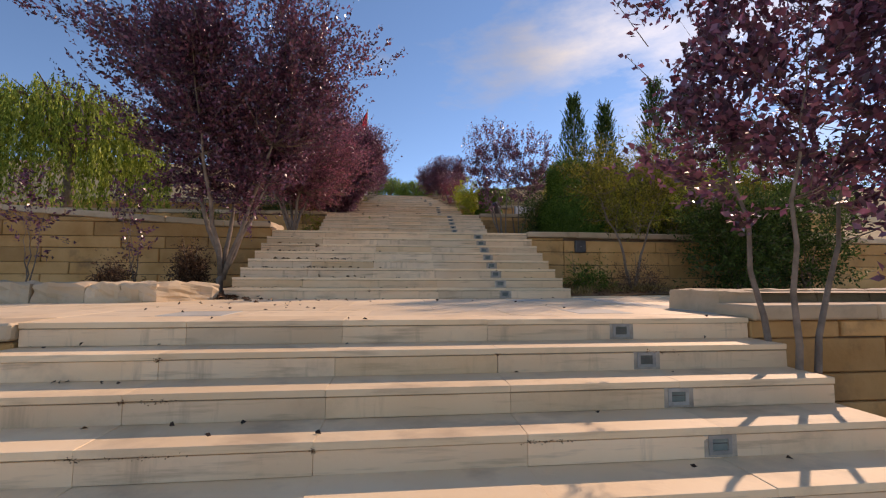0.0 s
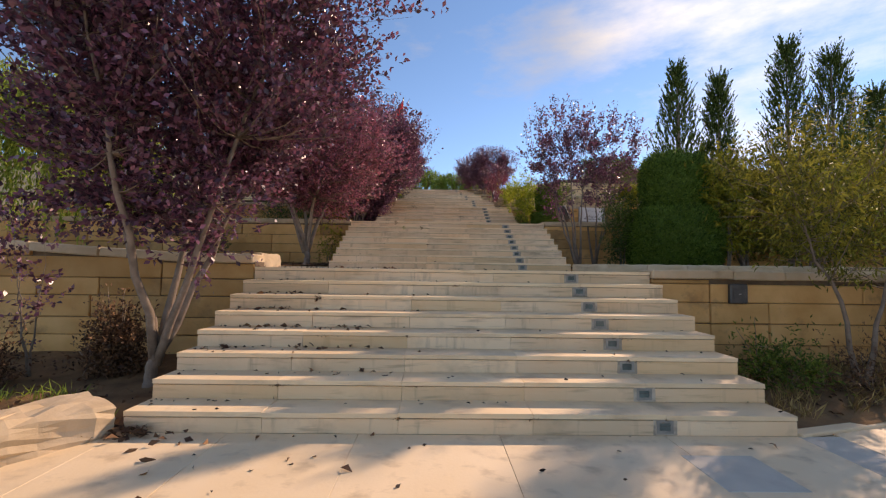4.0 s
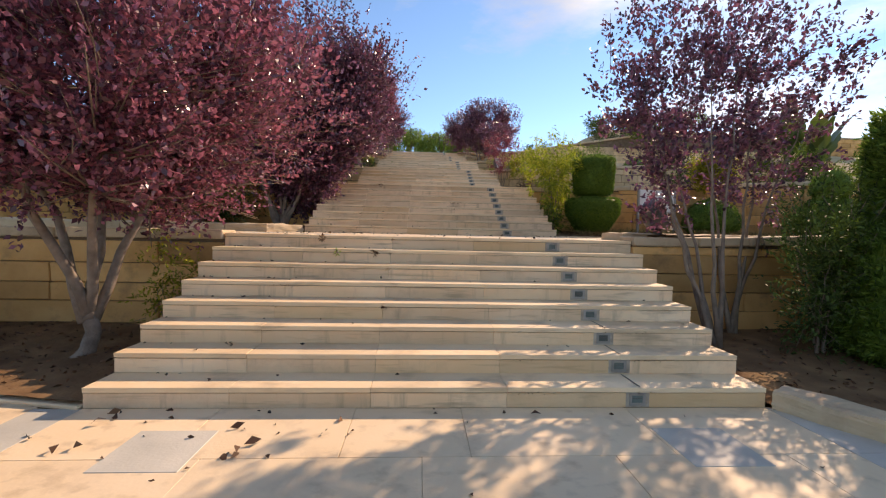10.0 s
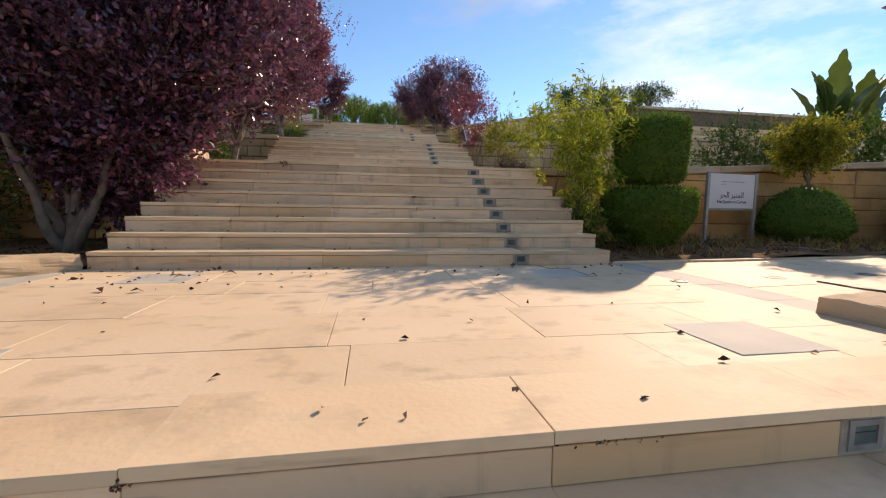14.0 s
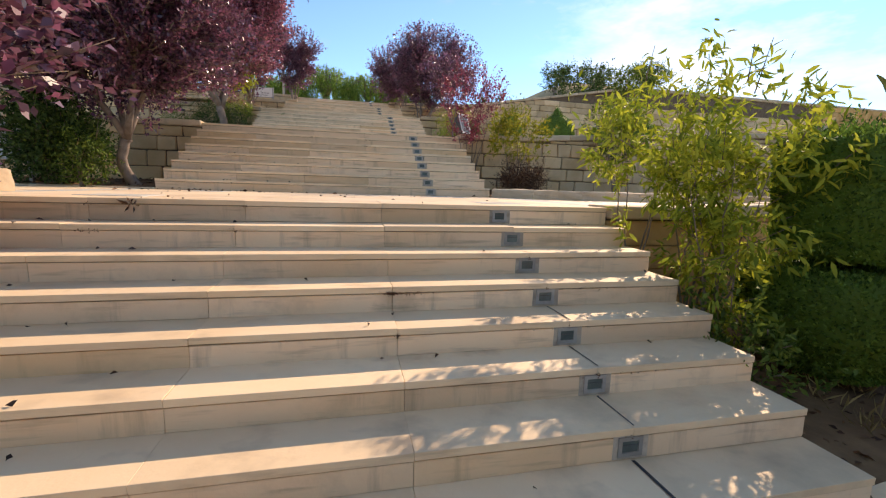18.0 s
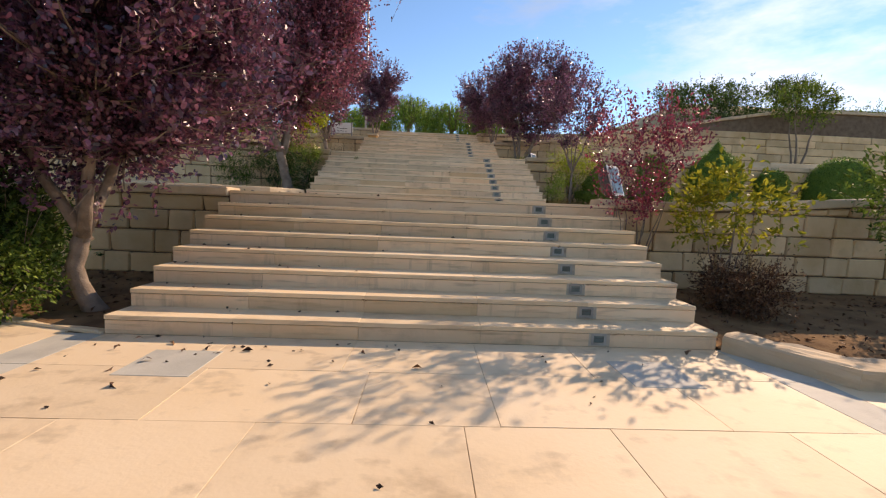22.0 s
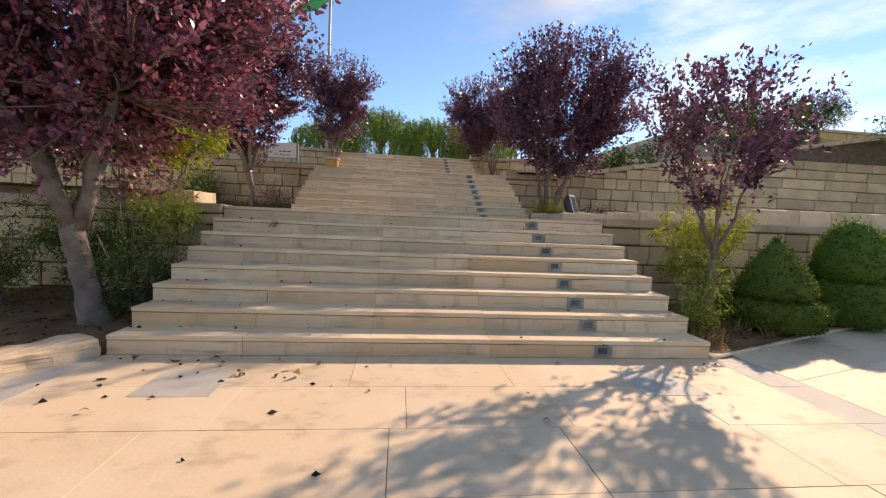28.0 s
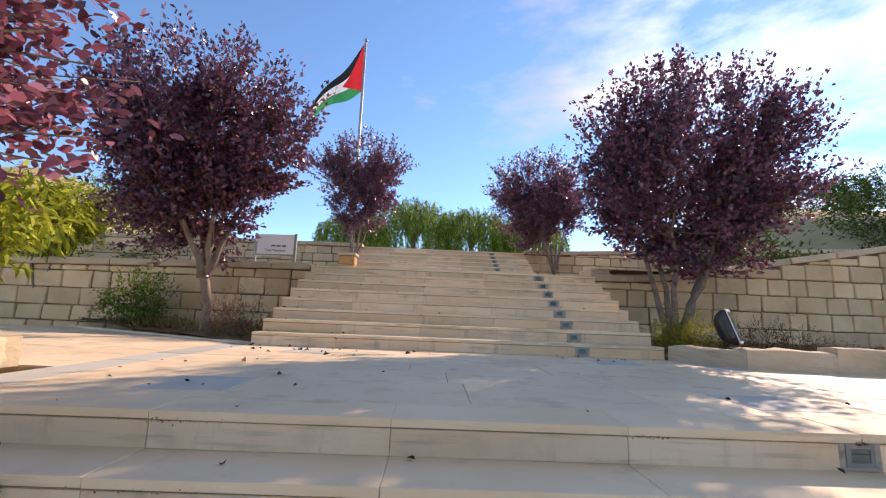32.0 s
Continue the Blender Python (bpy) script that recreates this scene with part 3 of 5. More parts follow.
# ---- retaining walls beside each flight, and the beds below them ----
# top of the wall over the upper landing, next to the steps and eight metres out: (inner, outer) for the two sides
WALL_TOP = {0: ((0.0, 0.1), (0.10, 0.1)), 1: ((0.17, 0.55), (0.04, 0.0)), 2: ((0.04, 0.0), (0.06, 0.30)), 3: ((0.02, 0.05), (0.02, 0.34)),
            4: ((0.04, 0.0), (0.08, 0.45)), 5: ((0.02, 0.1), (0.06, 0.1)), 6: ((0.02, -0.1), (0.04, 1.05)), 7: ((0.1, 0.1), (0.1, 0.4))}
# flight 3 gets the darker ochre stone, partly for the shade on its left wall
BIG_STONE = {0: True, 1: True, 2: True, 3: True, 4: False, 5: False, 6: False, 7: False}


def retaining_wall(k, side):
    rng = random.Random(500 + 10 * k + side)
    x0 = FX[k] + side * (WIDE / 2 + 0.01)
    far = 26.0 if (k, side) == (6, 1) else 13.0
    th = thing("retaining_wall", (x0, TOPY[k], FZ[k]), "ochre limestone retaining wall in coursed blocks with a pale cap", "wall", kind="structure")
    inner, outer = WALL_TOP[k][0 if side < 0 else 1]

    def top(u):
        return 1.28 + inner + (outer - inner) * min(1.9, max(0.0, u - 1.0) / 6)
    v, f = [], []
    us = [0, 1, 2, 3, 4.5, 6, 8, 12.4, far]
    for u in us:
        for y in (0.03, 0.32):
            v += [(side * u, y, -0.4), (side * u, y, top(u) - 0.10)]
    for i in range(len(us) - 1):
        a, b = 4 * i, 4 * i + 4
        f += [[a, b, b + 1, a + 1], [a + 1, b + 1, b + 3, a + 3], [a + 3, b + 3, b + 2, a + 2]]
    f += [[0, 1, 3, 2], [4 * len(us) - 4 + q for q in (0, 2, 3, 1)]]
    core = mesh("wall_core", v, f, WALLJOINT)
    place("wall_core", core, parent=th)
    big = BIG_STONE[k]
    z = -0.15
    while z < 1.28 + max(inner, outer) - 0.14:
        h = rng.choice((0.23, 0.25, 0.28)) if big else (rng.choice((0.26, 0.28, 0.31)))
        u = 0.0
        while u < far - 1.0:
            ln = rng.choice((0.8, 1.2, 1.6, 2.1)) if big else (rng.choice((0.34, 0.40, 0.46, 0.52, 0.58, 0.66)))
            if u > 7:
                ln *= 2.2
            zt = min(z + h, top(u + ln / 2) - 0.12)
            if zt - z > 0.06:
                hh = round(zt - z, 2)
                me = slab(ln - (0.012 if big else 0.018), 0.09, hh - (0.010 if big else 0.016), 0.010 if big else 0.016, WALLSTONE if big else WALLPALE, 0.004 if big else 0.009, rng.randrange(5))
                place("block", me, (side * (u + ln / 2), 0.03 + rng.uniform(-0.008, 0.008), z), th)
            u += ln
        z += h
    u = 0.0
    while u < far - 0.5:
        ln = rng.choice((0.7, 0.9, 1.1))
        a, b = top(u) - 0.12, top(u + ln) - 0.12
        me = slab(ln - 0.008, 0.42, 0.12, 0.015, CAPSTONE, 0.006, rng.randrange(4))
        place("cap_stone", me, (side * (u + ln / 2), 0.15, (a + b) / 2), th, ry=-side * math.degrees(math.atan2(b - a, ln)))
        u += ln
    return th


for k in range(8):
    for side in (-1, 1):
        retaining_wall(k, side)


def bed_height(k, x, y):
    return FZ[k] + 0.02 + 0.05 * (y - FY[k]) + 0.03 * noise.noise((x * 2.1, y * 2.1, k)) + 0.05 * noise.noise((x * 0.6, y * 0.6, k + 9))


def bed(k, side):
    v, f = [], []
    us = [0.02 + 0.25 * i for i in range(24)] + [6.5, 8, 10, 13]
    n = 12
    for u in us:
        x = FX[k] + side * (WIDE / 2 + u)
        y0, y1 = back_edge(k, x) + 0.02, TOPY[k] + 0.06
        for j in range(n + 1):
            y = y0 + (y1 - y0) * j / n
            v.append((x, y, bed_height(k, x, y)))
    for i in range(len(us) - 1):
        for j in range(n):
            q = [i * (n + 1) + j, (i + 1) * (n + 1) + j, (i + 1) * (n + 1) + j + 1, i * (n + 1) + j + 1]
            f.append(q if side > 0 else q[::-1])
    ob = place("soil_bed", mesh("soil_bed", v, f, SOIL, True))
    tagged(ob, "bare brown soil of a planting bed", "soil", kind="structure")


for k in range(8):
    for side in (-1, 1):
        bed(k, side)


def kerb(k, side):
    """Edging between the paving and the bed: a thin flush strip where the path bears away, rough blocks where it comes down."""
    rng = random.Random(700 + 10 * k + side)
    away = side * AWAY[k] > 0
    th = thing("kerb", (FX[k] + side * WIDE / 2, FY[k], FZ[k]), "thin pale stone edging along the planting bed" if away else "low rough limestone kerb along the planting bed", "kerb", kind="structure")
    h, w = (0.035, 0.11) if away else ((0.25, 0.6) if k == 1 else (0.16, 0.3))
    u = 0.02
    while u < 12:
        if away:
            ln = rng.uniform(0.8, 1.2)
        else:
            ln = 0.45 if u < 0.45 else rng.uniform(0.32, 0.62) if k == 1 else rng.uniform(0.6, 1.0)
        if k == 6 and side > 0:
            h = round(0.2 + min(0.26, 0.06 * u), 2)
        pts = []
        for q in (u, u + ln):
            x = FX[k] + side * (WIDE / 2 + q)
            pts.append((side * q, back_edge(k, x) - FY[k]))
        (xa, ya), (xb, yb) = pts
        real = math.hypot(xb - xa, yb - ya)
        if away:
            me = slab(round(real, 2) - 0.006, w, h, 0.008, STONE, 0.002, rng.randrange(4))
        else:
            me = rough_block(real - 0.004, w, h, CAPSTONE, rng.uniform(0, 90), 0.05 if k == 1 else 0.026)
        ang = math.degrees(math.atan2(yb - ya, xb - xa))
        nx, ny = -math.sin(math.radians(ang)), math.cos(math.radians(ang))
        s = 1 if ny > 0 else -1
        place("kerb_stone", me, ((xa + xb) / 2 + s * nx * w / 2, (ya + yb) / 2 + s * ny * w / 2, -0.01), th, rz=ang)
        u += ln
    return th


for k in range(8):
    for side in (-1, 1):
        kerb(k, side)


# ---- plants ----
def tree(name, at, label, category, seed, crown, radii, stems, base_r, twigs, per_twig, leaf, width, mat, group="", up=0.35, tip=0.42, shoots=0, bole=0.0, vee=0.0, arch=0.22, ovate=False, clump=7, floor_z=0.35, plume=False, droop=0.0, lean=None):
    """A tree or shrub of curved stems, side branches and leafy twigs that fill an uneven crown; plume: long shoots that rise and fan out; droop: leaves that hang."""
    rng = np.random.default_rng(seed)
    th = thing(name, at, label, category, group)
    c, r = np.array(crown, float), np.array(radii, float)

    def inside(n, power):
        d = rng.normal(0, 1, (n, 3))
        d /= np.linalg.norm(d, axis=1)[:, None]
        rad = rng.uniform(0, 1, n) ** power
        lump = 1 + 0.10 * np.sin(3.1 * d[:, 0] + seed) + 0.09 * np.sin(4.3 * d[:, 1] + 2.0 * seed) + 0.08 * np.sin(5.0 * d[:, 2] + seed * 0.7) + 0.07 * np.sin(9 * d[:, 0] + 7 * d[:, 2])
        if plume:
            lump = 0.94 + 1.5 * (lump - 1)
        q = d * (rad * lump)[:, None]
        q[:, :2] *= (1 - vee * np.clip(0.45 - q[:, 2:], 0, 1.4) / 1.4)
        p = c + q * r
        p[:, 2] = np.where(p[:, 2] < floor_z, floor_z + rng.uniform(0, 0.4, n), p[:, 2])
        return p

    def curve(a, b, bend, n):
        m = (a + b) / 2 + bend
        t = np.linspace(0, 1, n)[:, None]
        return (1 - t) ** 2 * a + 2 * t * (1 - t) * m + t ** 2 * b
    paths, second = [], []
    ang = rng.uniform(0, math.tau)
    fork = np.array([c[0] * 0.25 + rng.normal(0, 0.05), c[1] * 0.25 + rng.normal(0, 0.04), bole])
    if lean:
        fork[:2] = lean
    if bole:
        p = curve(np.array([0, 0, -0.08]), fork, np.array([rng.normal(0, 0.09), rng.normal(0, 0.06), 0]), 9)
        p[1:-1] += rng.normal(0, 0.01, (7, 3))
        rad = base_r * np.array([1.55, 1.15, 1.0, 0.94, 0.95, 0.9, 0.9, 0.92, 0.8])
        place("trunk", tubes("trunk", [list(zip(p, rad))], BARK, 12), parent=th)
    for i in range(stems):
        a = np.array([rng.normal(0, base_r * 0.6), rng.normal(0, base_r * 0.6), -0.06])
        if bole:
            a = fork + rng.normal(0, base_r * 0.25, 3) - np.array([0, 0, 0.05])
        w = ang + i * math.tau / stems + rng.uniform(-0.4, 0.4)
        b = c + r * np.array([math.cos(w) * 0.55, math.sin(w) * 0.55, rng.uniform(0.1, 0.5)])
        bend = np.array([0, 0, 0.12 * (b[2] - a[2])]) + rng.normal(0, 0.06, 3) * r - arch * (b - a) * np.array([1, 1, 0])
        p = curve(a, b, bend, 12)
        p[1:-1] += rng.normal(0, 0.014 + 0.16 * base_r, (10, 3))
        rad = base_r * (0.1 + ((0.62 if bole else 0.9)) * np.linspace(1, 0, 12) ** 1.4)
        if not bole:
            rad[0] *= 1.4
            rad[1] *= 1.12
        paths.append([(p[j], rad[j]) for j in range(12)])
        for j in range(4, 12):
            second.append((p[j], rad[j]))
    ends = inside(max(30, twigs // clump), 0.42)
    starts, dirs = [], []
    sp = np.array([s[0] for s in second])
    n = max(1, twigs // len(ends))
    for e in ends:
        dist = np.linalg.norm(sp - e, axis=1) + 0.8 * np.maximum(0, sp[:, 2] - e[2])
        j = int(np.argmin(dist + rng.uniform(0, 0.3, len(sp))))
        a = sp[j]
        p = curve(a, e, np.array([0, 0, -0.08]) + rng.normal(0, 0.06, 3), 4)
        r0 = min(second[j][1] * 0.5, 0.02)
        paths.append([(p[q], r0 * (1 - 0.25 * q)) for q in range(4)])
        t = rng.uniform(0.45, 1.05, n)
        out = (e - c) / r
        if plume:
            t = rng.uniform(0.2, 1.0, n)
            along = (e - a) / (np.linalg.norm(e - a) + 1e-6)
            flat = out * np.array([1, 1, 0.4])
            starts.append(a + (e - a) * t[:, None] + rng.normal(0, 0.05, (n, 3)))
            dirs.append(along * 0.35 + flat / (np.linalg.norm(flat) + 1e-6) * 0.45 + np.array([0, 0, up]) + rng.normal(0, 0.24, (n, 3)))
            continue
        starts.append(a + (e - a) * t[:, None] + rng.normal(0, 0.09, (n, 3)))
        dirs.append(np.tile(out / (np.linalg.norm(out) + 1e-6) * 0.7 + np.array([0, 0, up]), (n, 1)) + rng.normal(0, 0.45, (n, 3)))
    starts, dirs = np.concatenate(starts), np.concatenate(dirs)
    dirs /= np.linalg.norm(dirs, axis=1)[:, None]
    ln = rng.uniform(0.4, 1.0, len(starts)) * tip
    if shoots:
        d = rng.normal(0, 1, (shoots, 3))
        d[:, 2] = np.abs(d[:, 2]) + 0.5
        d /= np.linalg.norm(d, axis=1)[:, None]
        s0 = c + d * r * 0.86
        sd = d * np.array([0.5, 0.5, 0.3]) + np.array([0, 0, 0.9]) + rng.normal(0, 0.15, (shoots, 3))
        sd /= np.linalg.norm(sd, axis=1)[:, None]
        starts, dirs, ln = np.concatenate([starts, s0]), np.concatenate([dirs, sd]), np.concatenate([ln, rng.uniform(0.35, 0.9, shoots) * max(0.5, r[2] * 0.55)])
    for i in range(0, len(starts), 9):
        paths.append([(starts[i], 0.005), (starts[i] + dirs[i] * ln[i], 0.0025)])
    for q in paths[:stems]:
        place("limb" if bole else "trunk", tubes("limb" if bole else "trunk", [q], BARK, 9), parent=th)
    tagged(place("branchwork", tubes("branchwork", paths[stems:], BARK, 3), parent=th), kind="stuff")
    t = rng.uniform(0.0, 1.0, (len(starts), per_twig))
    pts = (starts[:, None, :] + dirs[:, None, :] * (ln[:, None] * t)[..., None]).reshape(-1, 3) + rng.normal(0, 0.02, (len(starts) * per_twig, 3))
    dd = np.repeat(dirs, per_twig, axis=0) * (0.8 - 0.5 * droop) - np.array([0, 0, droop])
    keep = pts[:, 2] > 0.02
    place("crown", leaves("crown", pts[keep], dd[keep], leaf, width, mat, rng, spread=0.62, ovate=ovate), parent=th)
    return th


PL = "purple-leaved plum tree on pale grey stems in a planting bed"
# x, y, bed, crown centre (absolute), crown radii, stems, stem radius, trunk height below the fork, twigs, shoots, leaves, label
PLUMS = [
    (-3.10, 1.0, 1, (-3.05, 1.2, 3.45), (2.58, 2.2, 2.25), 5, 0.062, 0.28, 5700, 280, PLUM, "large purple-leaved plum tree with forked grey stems over the steps"),
    (-3.40, 6.8, 2, (-3.7, 7.35, 4.1), (2.75, 2.3, 1.9), 5, 0.075, 0.35, 7000, 140, PLUM_WINE, "dense wine-red plum tree with many low stems"),
    (-3.30, 12.4, 3, (-3.1, 12.65, 5.05), (3.2, 1.4, 2.4), 6, 0.055, 0.0, 8200, 150, PLUM, "dark purple plum tree with a dense crown down to the ground"),
    (-2.88, 17.7, 4, (-3.05, 17.8, 6.65), (2.55, 1.75, 1.75), 4, 0.080, 0.75, 6800, 130, PLUM, "purple plum tree with a twisted grey trunk beside the steps"),
    # this crown takes the lighter wine leaf to stand in for sky light on it
    (-2.95, 23.6, 5, (-3.6, 24.2, 8.85), (3.4, 1.75, 2.5), 4, 0.110, 1.0, 12500, 190, PLUM_WINE, "purple plum tree on a thick leaning trunk"),
    (-3.55, 29.6, 6, (-3.9, 29.6, 9.25), (2.0, 1.5, 1.65), 5, 0.075, 0.85, 3000, 220, PLUM, "round purple plum tree on a short trunk above dry grass"),
    (-2.75, 36.0, 7, (-2.45, 36.0, 10.75), (1.5, 1.35, 1.5), 4, 0.060, 0.6, 1900, 150, PLUM, PL),
    (3.40, 7.2, 2, (3.15, 7.75, 4.05), (1.2, 1.1, 1.50), 5, 0.032, 0.0, 520, 110, PLUM, "slender purple plum tree with airy upright shoots"),
    (4.05, 7.8, 2, (4.45, 8.1, 4.15), (1.35, 1.0, 1.45), 4, 0.030, 0.0, 460, 90, PLUM, "slender purple plum tree with airy upright shoots"),
    (3.80, 24.0, 5, (3.75, 24.0, 7.40), (1.30, 0.95, 0.75), 6, 0.034, 0.85, 330, 80, PLUM, "young purple plum tree with upright shoots on a thin trunk"),
    (3.75, 29.8, 6, (4.2, 29.8, 9.15), (2.4, 1.5, 1.7), 6, 0.060, 0.0, 3800, 320, PLUM, "broad purple plum tree on clustered stems before a stone wall"),
    (3.80, 36.0, 7, (3.2, 36.0, 10.4), (1.95, 1.45, 1.5), 5, 0.060, 0.5, 2500, 150, PLUM, PL),
    (3.05, 19.1, 4, (3.05, 19.0, 5.55), (0.85, 0.7, 0.80), 8, 0.014, 0.0, 240, 90, PLUM_RED, "small red-leaved plum sapling leaning over the steps"),
    (2.62, -3.65, 0, (3.15, -3.4, 1.85), (1.5, 1.15, 1.5), 3, 0.032, 0.0, 660, 90, PLUM, "purple plum tree arching over the end of the steps"),
    (2.90, -4.1, 0, (3.7, -4.3, 1.65), (1.5, 1.0, 1.6), 3, 0.03, 0.0, 420, 60, PLUM, PL),
    (-4.60, 1.3, 1, (-4.7, 1.3, 1.25), (0.36, 0.3, 0.7), 3, 0.013, 0.0, 42, 12, PLUM, "thin purple plum sapling before an ochre wall"),
    (-6.2, 1.2, 1, (-6.2, 1.2, 1.3), (0.36, 0.3, 0.75), 3, 0.013, 0.0, 42, 12, PLUM, "thin purple plum sapling before an ochre wall"),
]
NEAR = (0, 1, 4, 9, 12)  # trees that the walk passes close by
VEE = [0.6, 0.25, 0.9, 0.1, 0.28, 0.45, 0.5, 0.55, 0.5, 0.6, 0.25, 0.5, 0.55, 0.3, 0.3]
LEAN = {0: (0.05, 0.0), 4: (-0.26, 0.05), 5: (-0.12, 0.0)}
for i, (x, y, k, c, r, st, br, bo, tw, sh, mat, lab) in enumerate(PLUMS):
    z = bed_height(k, x, y)
    small = 0.046 if mat is PLUM_RED else 0.072 if i == 4 else 0.067 if i in NEAR or i in (7, 8, 15, 16) else 0.058 if i == 3 else 0.075 if i in (13, 14) else 0.081
    tree("plum_tree", (x, y, z), lab, "tree", 11 + i, (c[0] - x, c[1] - y, c[2] - z), r, st, br, tw, 11 if i == 4 else 18 if i == 3 else 13, small, 0.58, mat, "plum trees beside the steps",
         up=0.55, tip=0.32 + 0.09 * max(r), shoots=sh, bole=bo, vee=VEE[i] if i < len(VEE) else 0.3, arch=-0.04, ovate=i in (3, 4), plume=True, lean=LEAN.get(i))


def solid(name, profile, mat, seed, lumps=0.03):
    """A lathe body with a slightly lumpy skin."""
    me = lathe(name, profile, mat, 28)
    for v in me.vertices:
        v.co += Vector(v.co.xy.to_3d()).normalized() * lumps * noise.noise(v.co * 4 + Vector((seed, 0, 0)))
    return me


def topiary(at, tiers, label, seed, mat=TOPIARY, leaf=0.038, density=2000, stem=0.05, width=0.5, group="clipped topiary bushes"):
    """Clipped bush: each tier is a turned body under a skin of small leaves."""
    rng = np.random.default_rng(seed)
    th = thing("topiary_bush", at, label, "bush", group)
    top = max(p[1] for t in tiers for p in t)
    place("trunk", tubes("trunk", [[((0, 0, -0.05), stem * 1.3), ((0.01, 0, 0.3), stem), ((0, 0.01, top * 0.9), stem * 0.7)]], BARK, 8), parent=th)
    for t in tiers:
        ob = place("clipped_tier", solid("tier_body", [(r * 0.93, z) for r, z in t], mat, seed), parent=th)
        pts, dirs = [], []
        for (r0, z0), (r1, z1) in zip(t, t[1:]):
            area = math.pi * (r0 + r1) * math.hypot(r1 - r0, z1 - z0)
            n = int(area * density)
            u = rng.uniform(0, 1, n)
            a = rng.uniform(0, math.tau, n)
            r = r0 + (r1 - r0) * u
            nx, nz = (z1 - z0), -(r1 - r0)
            q = math.hypot(nx, nz) + 1e-9
            nx, nz = nx / q, nz / q
            pts.append(np.stack([r * np.cos(a), r * np.sin(a), z0 + (z1 - z0) * u], 1) * (1 + rng.normal(0.004, 0.022, (n, 1))))
            dirs.append(np.stack([nx * np.cos(a), nx * np.sin(a), np.full(n, nz)], 1))
        pts, dirs = np.concatenate(pts), np.concatenate(dirs)
        lift = dirs + np.array([0, 0, 0.5])
        place("leaf_skin", leaves("leaf_skin", pts - dirs * leaf * 0.5, lift, leaf, width, mat, rng, spread=0.7), parent=ob)
    return th


def dome(r, z0, z1, n=8, flat=0.25):
    """Half-egg profile from a narrow foot to a rounded top."""
    h = z1 - z0
    out = [(r * 0.62, z0)]
    for i in range(n + 1):
        a = math.pi / 2 * i / n
        out.append((max(0.02, r * math.cos(a)), z0 + h * flat + h * (1 - flat) * math.sin(a)))
    return out


def drum(r, z0, z1, taper=0.8):
    h = z1 - z0
    return [(r * taper * 0.8, z0), (r * taper, z0 + 0.06 * h), (r * 0.97, z0 + 0.5 * h), (r, z0 + 0.85 * h), (r * 0.93, z0 + 0.96 * h), (r * 0.6, z1), (0.02, z1 + 0.01)]


def soft(r, z0, z1):
    """A clipped block with rounded shoulders."""
    h = z1 - z0
    return [(r * 0.8, z0), (r * 0.95, z0 + 0.12 * h), (r, z0 + 0.42 * h), (r * 0.98, z0 + 0.68 * h), (r * 0.86, z0 + 0.88 * h), (r * 0.6, z0 + 0.97 * h), (0.02, z1)]


def cone(r, z0, z1):
    h = z1 - z0
    return [(r * 0.75, z0), (r, z0 + 0.12 * h), (r * 0.9, z0 + 0.32 * h), (r * 0.62, z0 + 0.6 * h), (r * 0.3, z0 + 0.84 * h), (0.02, z1)]


# beside the fourth flight: a row of clipped bushes along the path
topiary((4.0, 12.35, FZ[3]), [drum(0.62, 0.14, 0.92, 0.62), drum(0.48, 1.0, 1.86, 0.92)], "two-tier clipped green topiary with flat tops on a bed", 41, leaf=0.034, density=4200)
topiary((7.4, 12.95, FZ[3]), [dome(0.66, 0.08, 1.05)], "clipped green dome topiary with a ball above", 42)
tree("topiary_ball_tree", (7.4, 12.95, FZ[3] + 0.9), "yellow-green leafy ball on a thin stem above a clipped dome", "bush", 43, (0, 0, 0.85), (0.48, 0.46, 0.38), 3, 0.03, 1500, 11, 0.05, 0.5, YELLOW, tip=0.14, floor_z=0.45)
topiary((10.4, 12.75, FZ[3]), [dome(0.76, 0.08, 1.2), dome(0.44, 1.1, 1.88, flat=0.2)], "dark clipped topiary with a cone over a dome", 44)
# beside the sixth flight
topiary((4.5, 23.85, FZ[5]), [drum(0.58, 0.08, 0.42, 0.85), cone(0.42, 0.4, 1.16)], "bright green clipped cone over a low round hedge", 45, GREEN)
topiary((6.0, 24.25, FZ[5]), [drum(0.54, 0.05, 0.62, 0.85), dome(0.42, 0.58, 1.42, flat=0.12)], "clipped green cone over a round drum bush", 46)
topiary((9.7, 24.85, FZ[5]), [drum(0.45, 0.05, 0.6, 0.8), dome(0.42, 0.6, 1.25)], "small clipped green ball bush behind the larger cones", 47)
topiary((7.9, 24.6, FZ[5]), [drum(0.62, 0.05, 0.55, 0.85), dome(0.66, 0.5, 1.62), cone(0.2, 1.5, 1.9)], "tall clipped dark topiary with a pointed top", 48)
topiary((11.4, 24.6, FZ[5]), [dome(0.85, 0.05, 1.6)], "clipped green dome bush by the path", 49)
# conifers beside the third flight
topiary((5.5, 6.65, FZ[2]), [soft(1.06, 0.05, 1.62), soft(0.74, 1.5, 2.85)], "big dark green clipped conifer in two tiers", 50, density=1800, leaf=0.09, width=0.24, group="")


